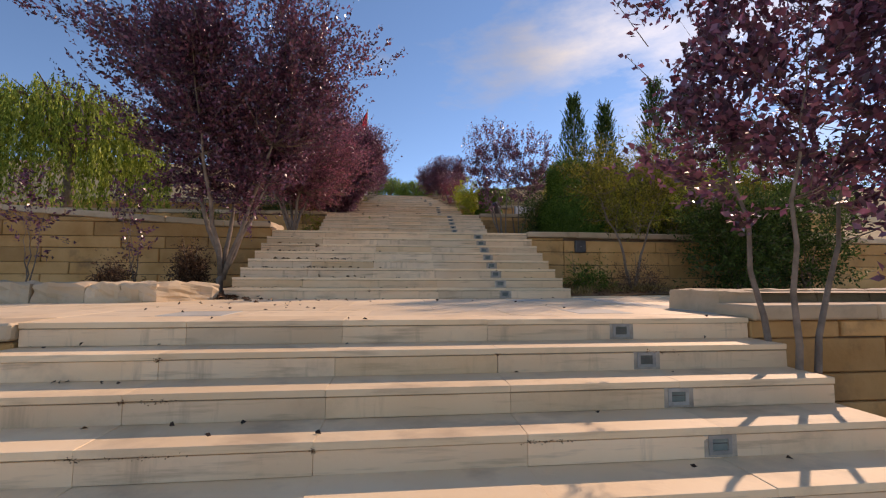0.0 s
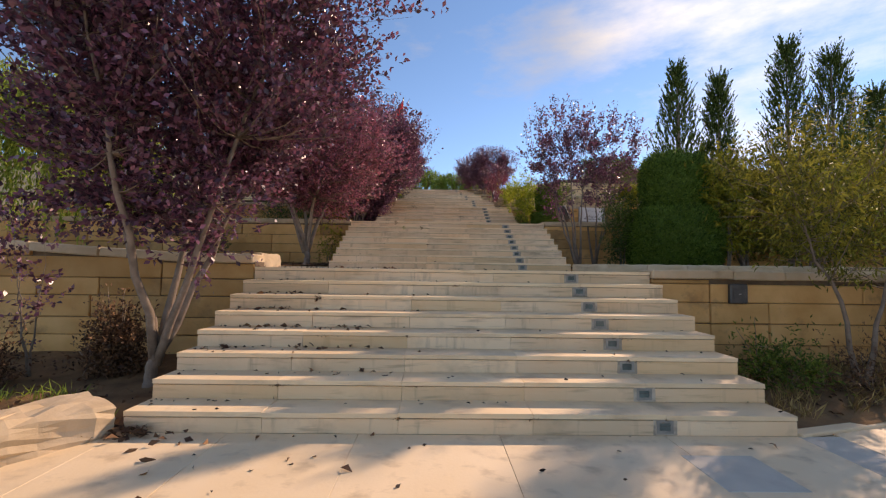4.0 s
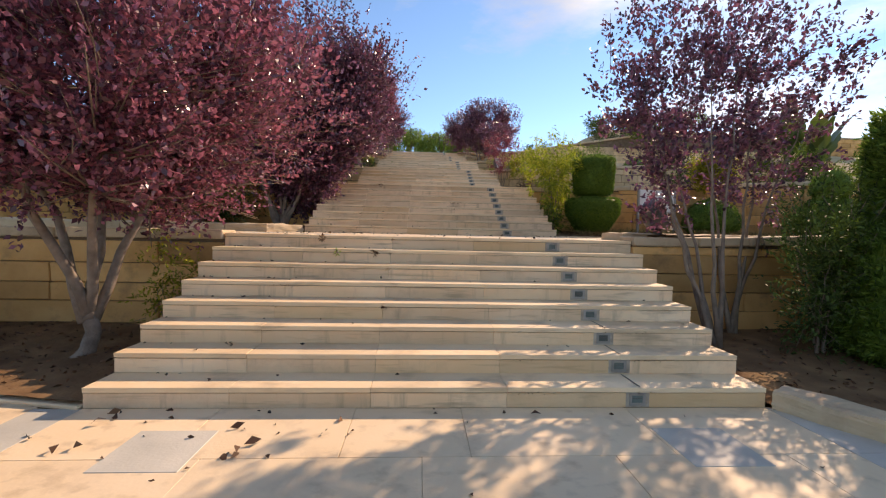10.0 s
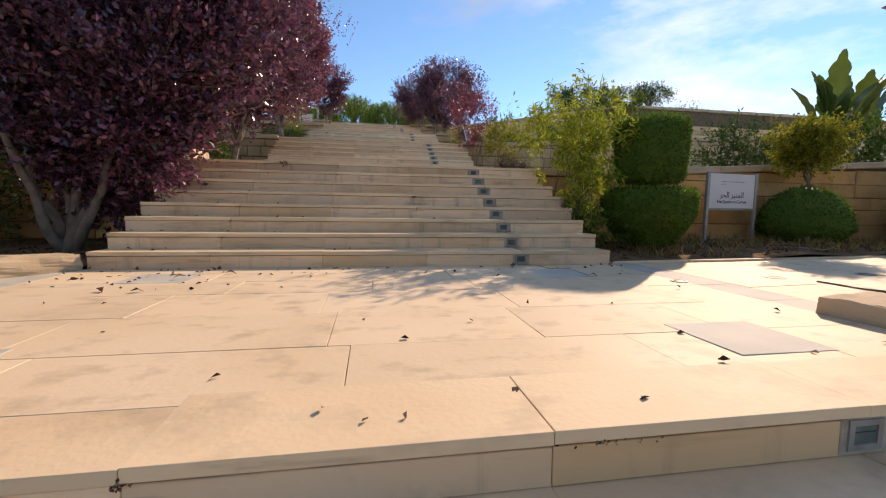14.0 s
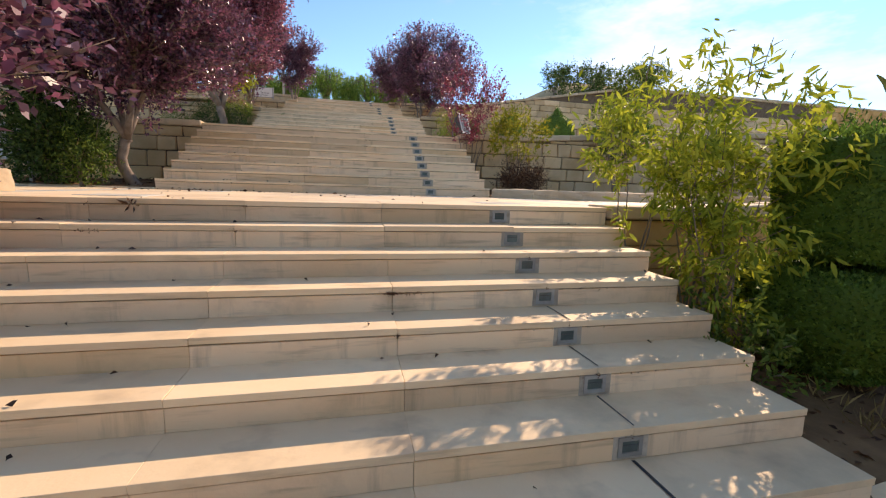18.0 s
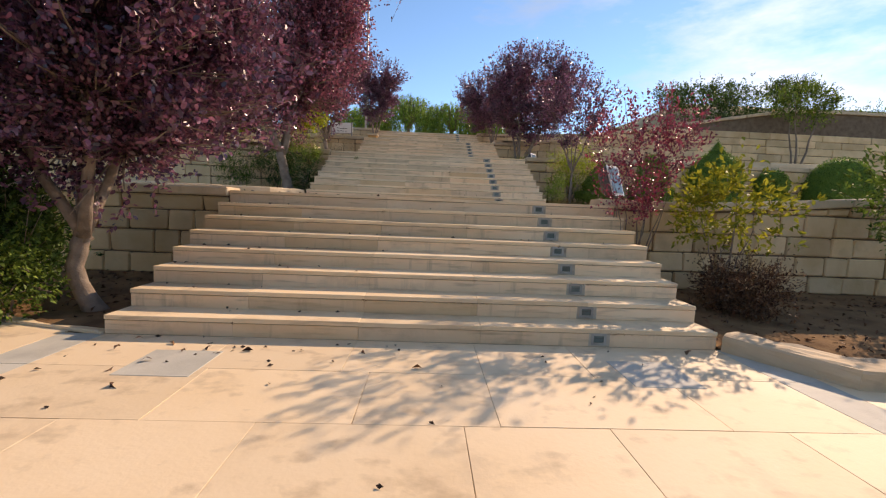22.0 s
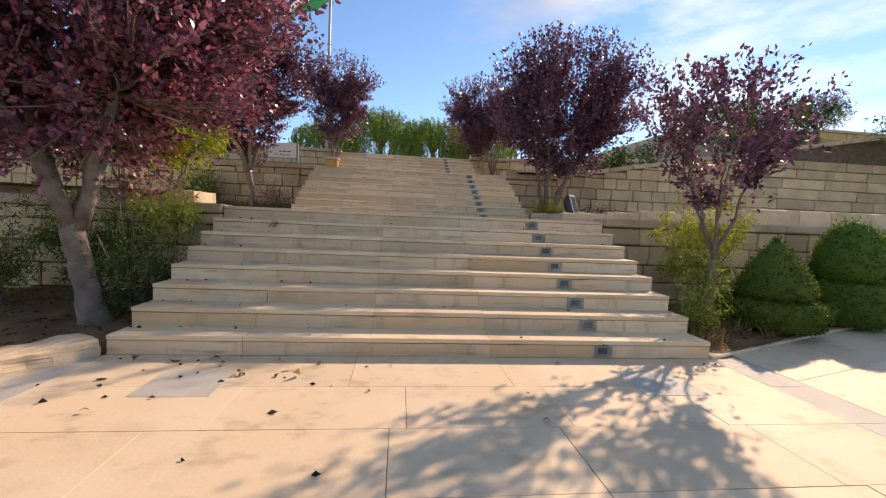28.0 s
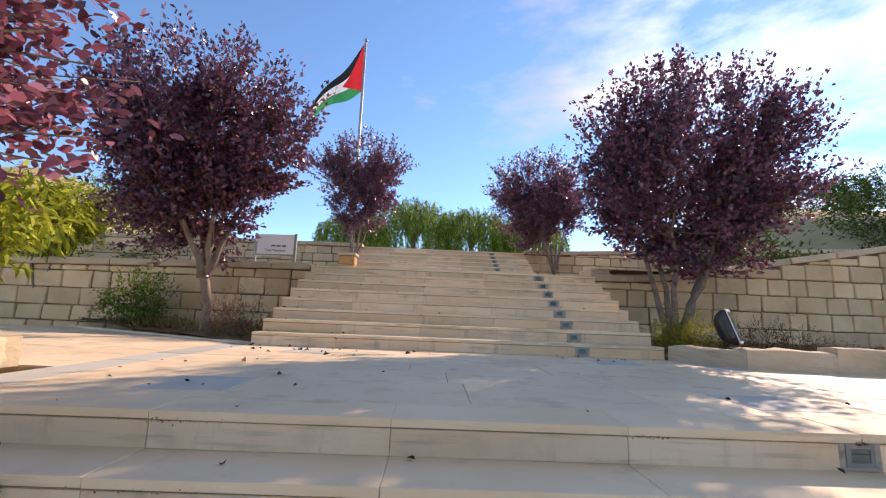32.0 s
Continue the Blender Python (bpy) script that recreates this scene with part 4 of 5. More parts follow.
def cypress(at, h, r, seed, label):
    """A narrow upright conifer: a tapered trunk and many rising sprays."""
    rng = np.random.default_rng(seed)
    th = thing("cypress_tree", at, label, "tree", "cypress trees")
    place("trunk", tubes("trunk", [[((0, 0, -0.1), 0.07), ((0.02, 0, h * 0.5), 0.045), ((0, 0, h * 0.96), 0.012)]], BARK, 8), parent=th)
    n = int(230 * h)
    t = rng.uniform(0.03, 0.97, n) ** 0.9
    a = rng.uniform(0, math.tau, n)
    rad = r * np.clip(np.minimum(1.0, 5 * t) * (1 - t) ** 0.7 * 1.15, 0.05, 1) * rng.uniform(0.25, 1.15, n)
    base = np.stack([rad * 0.5 * np.cos(a), rad * 0.5 * np.sin(a), t * h], 1)
    d = np.stack([np.cos(a) * 0.38, np.sin(a) * 0.38, np.full(n, 0.95)], 1) + rng.normal(0, 0.12, (n, 3))
    ln = 0.16 * h ** 0.6 * rng.uniform(0.5, 1.2, n)
    k = 16
    s = rng.uniform(0, 1, (n, k))
    pts = (base[:, None] + d[:, None] * (ln[:, None] * s)[..., None]).reshape(-1, 3) + np.repeat(np.stack([rad * 0.5 * np.cos(a), rad * 0.5 * np.sin(a), np.zeros(n)], 1), k, 0)
    place("crown", leaves("crown", pts, np.repeat(d, k, 0) * 1.6, 0.075, 0.3, DARKGREEN, rng, spread=0.35), parent=th)
    return th


cypress((5.72, 6.75, FZ[2] + 2.2), 2.9, 0.5, 61, "dark green cypress spire above clipped foliage")
cypress((7.0, 7.1, FZ[2] + 0.1), 4.9, 0.5, 62, "dark green cypress tree beside a hedge")
cypress((8.9, 7.2, FZ[2] + 0.1), 5.9, 0.75, 63, "tall dark green cypress tree beside a hedge")
cypress((10.3, 7.4, FZ[2] + 0.1), 5.9, 0.8, 64, "tall dark green cypress tree beside a hedge")
cypress((12.4, 8.2, FZ[2] + 0.1), 5.2, 0.7, 65, "tall dark green cypress tree beside a hedge")

SHRUBS = [
    # name, x, y, ground, crown centre above ground, radii, stems, stem radius, twigs, leaf, width, material, label
    ("hedge_shrub", 7.2, 6.6, FZ[2], 1.5, (1.3, 0.9, 1.35), 5, 0.03, 1700, 0.085, 0.4, OLIVE, "tall green shrub behind the kerb"),
    ("hedge_shrub", 9.2, 6.9, FZ[2], 1.7, (1.6, 1.0, 1.4), 5, 0.03, 1900, 0.085, 0.4, OLIVE, "tall green shrub behind the kerb"),
    ("hedge_shrub", 11.6, 7.2, FZ[2], 1.7, (1.7, 1.0, 1.4), 5, 0.03, 1700, 0.085, 0.4, OLIVE, "tall green shrub behind the kerb"),
    ("yellow_sapling", 6.35, 5.95, FZ[2], 1.6, (0.5, 0.4, 1.0), 3, 0.018, 260, 0.12, 0.4, YELLOW, "yellow-leaved sapling before dark conifers"),
    ("yellow_sapling", 8.0, 6.0, FZ[2], 1.5, (0.9, 0.5, 0.9), 3, 0.018, 300, 0.085, 0.45, YELLOW, "yellow-leaved sapling before dark conifers"),
    ("yellow_sapling", 5.4, 2.7, FZ[2], 1.0, (0.9, 0.5, 0.7), 3, 0.018, 220, 0.07, 0.4, YELLOW, "yellow-green shrub above an ochre wall"),
    ("yellow_sapling", 7.4, 2.9, FZ[2], 1.1, (1.1, 0.6, 0.8), 3, 0.018, 320, 0.07, 0.4, WILLOW, "feathery green shrub above an ochre wall"),
    ("peach_sapling", 3.10, 12.6, FZ[3], 1.30, (0.62, 0.55, 1.05), 6, 0.016, 330, 0.095, 0.25, PEACH, "yellow-green peach sapling with narrow leaves by the steps"),
    ("peach_sapling", 3.30, 13.0, FZ[3], 1.45, (0.52, 0.45, 1.10), 5, 0.016, 240, 0.095, 0.25, PEACH, "yellow-green peach sapling with narrow leaves by the steps"),
    ("peach_sapling", 2.95, 13.3, FZ[3], 1.75, (0.75, 0.45, 0.65), 4, 0.014, 190, 0.095, 0.25, PEACH, "yellow-green peach sapling with narrow leaves by the steps"),
    ("low_shrub", 2.95, 12.2, FZ[3], 0.35, (0.28, 0.3, 0.32), 4, 0.012, 150, 0.06, 0.4, GREEN, "small green shrub against the steps"),
    ("yew_bush", -3.95, 17.7, FZ[4], 0.62, (0.66, 0.6, 0.66), 6, 0.03, 2300, 0.062, 0.5, DARKGREEN, "dark green dense bush beside a sign"),
    ("low_shrub", -3.45, 17.35, FZ[4], 0.4, (0.4, 0.35, 0.4), 4, 0.015, 330, 0.05, 0.45, GREEN, "small light green shrub at the foot of a trunk"),
    ("yellow_sapling", 3.85, 18.5, FZ[4], 1.25, (0.62, 0.55, 0.42), 4, 0.018, 230, 0.085, 0.42, YELLOW, "yellow-green sapling before a stone wall"),
    ("dry_bush", 3.95, 18.3, FZ[4], 0.26, (0.52, 0.4, 0.27), 9, 0.012, 1000, 0.045, 0.3, DRY, "dark dry brown bush under a thin shrub"),
    ("young_tree", 6.3, 18.5, FZ[4], 1.5, (0.75, 0.6, 0.55), 3, 0.03, 330, 0.075, 0.42, GREEN, "young green tree before a stone wall"),
    ("pepper_shrub", -3.5, 24.4, FZ[5], 0.75, (0.75, 0.4, 0.6), 6, 0.016, 560, 0.075, 0.18, DARKGREEN, "dark green shrub behind a thick trunk"),
    ("dark_shrub", -2.75, 23.9, FZ[5], 0.4, (0.35, 0.4, 0.5), 5, 0.015, 350, 0.05, 0.35, DARKGREEN, "dark green shrub against the steps"),
    ("pepper_shrub", -4.5, 24.4, FZ[5], 0.6, (0.7, 0.35, 0.5), 5, 0.014, 340, 0.075, 0.18, GREEN, "thin green shrub at a stone wall"),
    ("pepper_shrub", -2.95, 24.75, FZ[5], 1.1, (0.5, 0.28, 0.4), 4, 0.012, 240, 0.075, 0.18, WILLOW, "feathery green shrub at a stone wall"),
    ("pepper_shrub", 4.0, 24.5, FZ[5], 0.85, (0.85, 0.45, 0.65), 6, 0.014, 420, 0.085, 0.16, PEACH, "feathery yellow-green pepper shrub under a plum"),
    ("pepper_shrub", 3.25, 23.5, FZ[5], 0.35, (0.3, 0.4, 0.35), 4, 0.012, 200, 0.06, 0.22, WILLOW, "small feathery green shrub against the steps"),
    ("low_shrub", -5.0, 30.2, FZ[6], 0.42, (0.55, 0.45, 0.38), 5, 0.015, 520, 0.05, 0.45, GREEN, "round green shrub before a stone wall"),
    ("mimosa_tree", -7.2, 30.9, FZ[6], 1.9, (1.2, 0.9, 0.75), 4, 0.04, 1000, 0.12, 0.22, PEACH, "feathery yellow-green tree leaning over the path"),
    ("mimosa_tree", -8.9, 31.2, FZ[6], 1.9, (1.4, 1.0, 1.0), 4, 0.04, 1100, 0.12, 0.22, YELLOW, "feathery yellow-green tree over the path"),
    ("mimosa_tree", -3.35, 25.85, FZ[6], 0.85, (0.75, 0.45, 0.35), 3, 0.025, 260, 0.12, 0.2, PEACH, "feathery yellow-green shrub above a stone wall"),
    ("low_shrub", 3.6, 29.35, FZ[6], 0.2, (0.5, 0.3, 0.2), 5, 0.01, 260, 0.07, 0.2, YELLOW, "low yellow-green tufts at the foot of a plum"),
    ("dry_bush", 4.9, 29.3, FZ[6], 0.15, (0.9, 0.3, 0.16), 6, 0.008, 280, 0.06, 0.15, DRY, "dry brown tufts along a stone wall"),
    ("dry_bush", -2.95, 29.3, FZ[6], 0.2, (0.4, 0.5, 0.22), 6, 0.008, 240, 0.07, 0.12, DRY, "dry grass tuft against the steps"),
    ("dry_bush", -3.75, 1.4, FZ[1], 0.32, (0.24, 0.22, 0.34), 8, 0.01, 700, 0.05, 0.4, DRY, "dark dry bush at an ochre wall"),
    ("dry_bush", -4.75, 1.0, FZ[1], 0.18, (0.24, 0.2, 0.2), 6, 0.01, 320, 0.05, 0.35, DRY, "dark dry bush at an ochre wall"),
    ("low_shrub", 3.45, 1.1, FZ[1], 0.22, (0.45, 0.4, 0.24), 5, 0.01, 230, 0.06, 0.3, GREEN, "low scrubby green shrub on dry soil"),
    ("dry_bush", 4.3, 0.95, FZ[1], 0.2, (0.5, 0.35, 0.24), 5, 0.01, 230, 0.05, 0.25, DRY, "dry scrub on bare soil beside the steps"),
    ("hedge_shrub", 6.7, 1.3, FZ[1], 0.95, (1.25, 0.7, 1.0), 6, 0.02, 1800, 0.08, 0.42, DARKGREEN, "dark green bush beside the path"),
    ("hedge_shrub", 8.4, 1.5, FZ[1], 1.05, (1.35, 0.75, 1.15), 6, 0.02, 1300, 0.08, 0.42, DARKGREEN, "dark green bush beside the path"),
    ("mimosa_tree", 4.30, 1.1, FZ[1], 2.1, (1.7, 0.9, 0.85), 2, 0.032, 1100, 0.085, 0.22, OLIVE, "feathery olive-green tree leaning over the path"),
    ("dark_shrub", -5.4, 12.9, FZ[3], 1.0, (1.9, 0.55, 1.2), 6, 0.02, 2200, 0.06, 0.4, DARKGREEN, "dark green shrub behind a plum tree"),
    # added shrub: blocks the sun from a strip of paving by the conifer
    ("dark_shrub", 4.4, 6.95, FZ[2], 0.95, (0.5, 0.4, 0.95), 5, 0.02, 700, 0.07, 0.3, DARKGREEN, "added dark green shrub that shades the paving beside a clipped conifer"),
    ("low_shrub", -3.0, 7.6, FZ[2], 0.6, (0.3, 0.25, 0.55), 4, 0.01, 120, 0.06, 0.35, YELLOW, "thin yellow-green shoots at a plum's foot"),
    ("dark_shrub", -6.0, 7.0, FZ[2], 0.5, (0.6, 0.5, 0.5), 5, 0.015, 420, 0.06, 0.4, DARKGREEN, "dark green bush at an ochre wall"),
    # on the terraces to the side and the hill
    ("garden_tree", 24.5, 20.0, hill(24.5, 20.0), 5.4, (2.2, 1.7, 2.7), 3, 0.09, 900, 0.16, 0.3, GREEN, "tall airy green tree on the terrace above"),
    ("garden_shrub", 18.0, 17.0, FZ[4] + 0.1, 1.2, (1.8, 1.0, 1.0), 5, 0.04, 800, 0.13, 0.35, GREEN, "broad green shrub on the terrace above"),
    ("garden_shrub", 22.5, 17.0, FZ[4] + 0.1, 1.4, (2.2, 1.2, 1.3), 5, 0.04, 800, 0.13, 0.35, GREEN, "broad green shrub on the terrace above"),
    ("garden_tree", 26.0, 16.5, FZ[4] + 0.1, 2.5, (3.4, 2.2, 2.0), 4, 0.09, 1300, 0.16, 0.4, DARKGREEN, "leafy green tree on the terrace above"),
    ("garden_shrub", 11.5, 15.2, FZ[4], 0.7, (1.5, 0.7, 0.8), 5, 0.02, 700, 0.09, 0.4, GREEN, "green shrub above a stone wall"),
    ("garden_shrub", 8.4, 15.2, FZ[4], 0.6, (1.2, 0.6, 0.7), 5, 0.02, 500, 0.09, 0.4, DARKGREEN, "green shrub above a stone wall"),
    ("garden_shrub", 15.0, 15.4, FZ[4], 0.8, (1.6, 0.7, 0.9), 5, 0.02, 700, 0.09, 0.4, GREEN, "green shrub above a stone wall"),
    ("olive_tree", 17.0, 43.0, hill(17.0, 43.0), 1.3, (1.5, 1.2, 0.9), 3, 0.1, 420, 0.14, 0.35, DARKGREEN, "olive tree on the hilltop"),
    ("olive_tree", 13.6, 42.0, hill(13.6, 42.0), 2.0, (1.2, 1.0, 1.0), 3, 0.08, 320, 0.14, 0.35, GREEN, "slender olive tree on the hilltop"),
    ("olive_tree", 28.0, 46.0, hill(28.0, 46.0), 1.2, (2.4, 1.6, 0.8), 3, 0.1, 500, 0.14, 0.35, GREEN, "olive tree on the hilltop"),
    ("olive_tree", 25.6, 43.0, hill(25.6, 43.0), 1.3, (1.9, 1.3, 0.8), 3, 0.1, 520, 0.14, 0.35, DARKGREEN, "flat-topped olive tree on the hilltop"),
    ("olive_tree", 20.6, 43.0, hill(20.6, 43.0), 0.8, (1.3, 1.0, 0.8), 3, 0.1, 420, 0.14, 0.35, DARKGREEN, "round dark bush on the hilltop"),
    ("garden_tree", 14.4, 29.4, hill(14.4, 29.4), 9.5 - hill(14.4, 29.4), (1.3, 1.0, 0.55), 3, 0.07, 420, 0.12, 0.35, GREEN, "flat-crowned green tree before a stone wall"),
    ("hill_scrub", 17.5, 38.6, hill(17.5, 38.6), 1.0, (3.4, 1.5, 1.3), 6, 0.03, 900, 0.16, 0.4, DARKGREEN, "dense dark green scrub on the hillside"),
    ("hill_scrub", 9.2, 34.8, hill(9.2, 34.8), 1.5, (2.2, 1.1, 1.2), 6, 0.03, 700, 0.14, 0.4, DARKGREEN, "dense dark green scrub on the hillside"),
    ("hill_scrub", 12.5, 37.0, hill(12.5, 37.0), 1.0, (2.4, 1.2, 1.1), 6, 0.03, 900, 0.13, 0.4, DARKGREEN, "dense dark green scrub on the hillside"),
    ("hill_scrub", 15.2, 36.2, hill(15.2, 36.2), 1.2, (1.6, 0.9, 1.3), 5, 0.03, 700, 0.12, 0.4, DARKGREEN, "dark green scrub on the hillside"),
    ("hill_scrub", 18.0, 36.3, hill(18.0, 36.3), 0.5, (2.6, 0.9, 0.6), 5, 0.03, 700, 0.12, 0.4, DARKGREEN, "dark green scrub below a terrace wall"),
    ("hill_scrub", 24.0, 36.0, hill(24.0, 36.0), 0.6, (3.5, 1.0, 0.7), 5, 0.03, 900, 0.12, 0.4, GREEN, "green scrub below a terrace wall"),
    ("hill_scrub", 13.5, 34.0, hill(13.5, 34.0), 0.6, (2.4, 1.2, 0.7), 5, 0.03, 700, 0.12, 0.4, DARKGREEN, "dark green scrub on the hillside"),
    ("hill_scrub", -9.5, 37.0, 8.0, 1.6, (2.6, 1.4, 1.6), 5, 0.04, 900, 0.12, 0.35, GREEN, "green trees on the hillside"),
]
HANGING = ("peach_sapling", "pepper_shrub", "mimosa_tree")
for i, (nm, x, y, z, ch, r, st, br, tw, lf, wd, mat, lab) in enumerate(SHRUBS):
    tree(nm, (x, y, z + 0.03), lab, "tree" if "tree" in nm or "sapling" in nm else "shrub", 200 + i, (0, 0, ch), r, st, br, tw, 7, lf, wd, mat, tip=0.3 * max(r), shoots=tw // 12, floor_z=0.06, ovate=mat is PEACH, droop=0.75 if nm in HANGING else 0.0, plume=nm in HANGING, vee=0.4 if nm in HANGING else 0.0, up=0.5 if nm in HANGING else 0.35)


def willow(at, r, h, seed, label, mat=WILLOW, strands=420):
    """A weeping tree: limbs that arch out and long hanging strands of narrow leaves."""
    rng = np.random.default_rng(seed)
    th = thing("willow_tree", at, label, "tree", "weeping willows")
    limbs, pts, dirs = [], [], []
    limbs.append([(np.array([0, 0, -0.2]), 0.2), (np.array([0.05, 0, h * 0.35]), 0.16), (np.array([0, 0.05, h * 0.6]), 0.12)])
    for i in range(strands):
        a, q = rng.uniform(0, math.tau), math.sqrt(rng.uniform(0.02, 1))
        top = np.array([r * q * math.cos(a), r * q * math.sin(a), h * (0.62 + 0.38 * math.sqrt(max(0, 1 - q * q))) * rng.uniform(0.92, 1.04)])
        drop = rng.uniform(0.35, 0.9) * h * (0.35 + 0.5 * q)
        n = int(24 * drop / h * 3) + 8
        s = np.sort(rng.uniform(0, 1, n))
        p = top + np.stack([0.15 * s * math.cos(a), 0.15 * s * math.sin(a), -drop * s], 1) + rng.normal(0, 0.03, (n, 3))
        p[:, 2] = np.maximum(p[:, 2], 0.1)
        pts.append(p)
        dirs.append(np.tile([0.1 * math.cos(a), 0.1 * math.sin(a), -1.0], (n, 1)))
        if i % 14 == 0:
            limbs.append([(np.array([0, 0, h * 0.5]), 0.07), (np.array([top[0] * 0.5, top[1] * 0.5, h * 0.85]), 0.045), (top, 0.015)])
    place("trunk", tubes("trunk", limbs[:1], BARK, 8), parent=th)
    place("branchwork", tubes("branchwork", limbs[1:], BARK, 5), parent=th)
    place("crown", leaves("crown", np.concatenate(pts), np.concatenate(dirs), 0.16, 0.28, mat, rng, spread=0.3), parent=th)
    return th


willow((-1.4, 46.0, 8.3), 2.6, 4.9, 81, "bright green weeping willow at the top of the steps", WILLOW_TOP, 420)
willow((1.9, 46.5, 8.3), 2.6, 4.7, 82, "bright green weeping willow at the top of the steps", WILLOW_TOP, 420)
willow((5.0, 47.0, 8.3), 2.6, 4.4, 83, "bright green weeping willow at the top of the steps", WILLOW_TOP, 420)
willow((-4.8, 47.0, 8.3), 2.4, 4.2, 84, "bright green weeping willow at the top of the steps", WILLOW_TOP, 420)
willow((-11.2, 8.6, 1.3), 2.9, 5.5, 85, "large yellow-green weeping willow behind a wall", WILLOW, 750)


def banana(at, seed):
    rng = random.Random(seed)
    th = thing("banana_plant", at, "banana plant with big torn green leaves", "plant")
    place("trunk", tubes("trunk", [[((0, 0, -0.1), 0.16), ((0.05, 0, 1.0), 0.12), ((0.05, 0.05, 1.9), 0.08)]], BARK, 9), parent=th)
    for i in range(11):
        a = i * 2.4 + rng.uniform(-0.3, 0.3)
        stalk, ln, el = rng.uniform(0.7, 1.1), rng.uniform(1.2, 1.6), rng.uniform(1.02, 1.48)
        v, f = [], []
        n = 16
        x = z = 0.0
        z = 0.9 + 0.09 * (i % 8)
        for j in range(n + 1):
            t = j / n
            e = el - 0.75 * max(0.0, t - 0.35) ** 1.5
            if j:
                x, z = x + (stalk + ln) / n * math.cos(e), z + (stalk + ln) / n * math.sin(e)
            q = min(1.0, max(0.0, (t - 0.36) / 0.64))
            w = 0.03 + 0.27 * math.sin(math.pi * q ** 0.75) * (0.72 if j % 3 == 2 and q > 0 else 1.0)
            for s in (-1, 0, 1):
                v.append((x * math.cos(a) - s * w * math.sin(a), x * math.sin(a) + s * w * math.cos(a), z + abs(s) * 0.28 * w))
        for j in range(n):
            for s in range(2):
                b = 3 * j + s
                f.append([b, b + 1, b + 4, b + 3])
        place("leaf", mesh("banana_leaf", v, f, BLADE, True), parent=th)
    return th


BLADE = material("banana_leaf_blade", (0.06, 0.11, 0.02), (0.12, 0.17, 0.035), 2, 0.4, 0.2, 30, leaf=0.3)
banana((13.2, 17.2, FZ[4]), 5)
banana((14.9, 17.8, FZ[4]), 6)


# ---- planters on top of the walls, where the cross path bears away ----
def planter(k):
    side, c = AWAY[k], FX[k - 1]
    rng = random.Random(900 + k)
    x0 = c + side * (WIDE / 2 + (0.55 if k == 6 else 0.07))
    y0 = TOPY[k - 1] + 0.37
    th = thing("planter_kerb", (x0, y0, FZ[k]), "low rough limestone kerb round a small planter at the landing", "kerb", kind="structure")
    far, h, w = 11.0, (0.11 if k in (3, 5) else 0.2), 0.36
    v, f = [], []
    n = 24
    for i in range(n + 1):
        u = 0.1 + (far - 0.1) * i / n
        for y in (0.0, 0.62 + 0.1 * u):
            v.append((side * u, y - 0.02, h - 0.015 + 0.02 * noise.noise((u * 2, y * 3, k))))
    for i in range(n):
        q = [2 * i, 2 * i + 2, 2 * i + 3, 2 * i + 1]
        f.append(q if side > 0 else q[::-1])
    place("rubble_fill", mesh("rubble_fill", v, f, CAPSTONE, True), parent=th)
    place("kerb_stone", rough_block(w, 0.66, h, CAPSTONE, rng.uniform(0, 90), 0.02), (side * w / 2, 0.33, 0.0), th)
    u = 0.0
    while u < far:
        ln = rng.uniform(0.6, 1.0)
        ang = math.degrees(math.atan(0.1)) * side
        place("kerb_stone", rough_block(ln - 0.006, w, h, CAPSTONE, rng.uniform(0, 90), 0.02), (side * (u + ln / 2), 0.685 + 0.1 * (u + ln / 2) - w / 2, 0.002), th, rz=ang)
        u += ln
    return th


for k in range(1, 8):
    planter(k)


# ---- fittings ----
def floodlight(at, rz, label, tilt=60):
    th = thing("floodlight", at, label, "floodlight", "floodlights", rz=rz)
    for s in (-1, 1):
        place("bracket", slab(0.035, 0.05, 0.16, 0.006, DARKMETAL), (s * 0.055, 0, 0.0), th)
    place("foot_plate", slab(0.2, 0.14, 0.012, 0.003, DARKMETAL), (0, 0, 0), th)
    v, f = [], []
    n = 16
    prof = [(0.0, 0.215), (0.012, 0.235), (0.06, 0.232), (0.13, 0.205), (0.19, 0.15), (0.215, 0.08)]
    for d, s in prof:
        for i in range(n):
            a = i * math.tau / n
            ca, sa = math.cos(a), math.sin(a)
            v.append((math.copysign(abs(ca) ** 0.55, ca) * s * 0.85, d, math.copysign(abs(sa) ** 0.55, sa) * s * 1.1))
    for j in range(len(prof) - 1):
        for i in range(n):
            f.append([j * n + i, j * n + (i + 1) % n, (j + 1) * n + (i + 1) % n, (j + 1) * n + i])
    f.append([(len(prof) - 1) * n + i for i in range(n)])
    f.append(list(range(n))[::-1])
    body = place("housing", mesh("flood_housing", v, f, DARKMETAL, False), (0, 0, 0.30), th, "dark grey metal housing", rx=-(90 - tilt))
    place("front_rim", slab(0.385, 0.012, 0.49, 0.005, WHITE), (0, -0.007, -0.245), body, "pale metal front rim")
    place("glass", slab(0.31, 0.006, 0.41, 0.002, LENS), (0, -0.015, -0.205), body, "grey front glass")
    place("bracket_knob", lathe("knob", [(0.03, -0.075), (0.03, 0.075)], STEEL, 12), (0, 0, 0.13), th, ry=90)
    place("cable", tubes("cable", [[((0.06, 0.05, 0.1), 0.008), ((0.14, 0.12, 0.012), 0.008), ((0.4, 0.16, 0.01), 0.008), ((0.7, 0.1, 0.01), 0.008)]], DARKMETAL, 6), parent=th)
    return th


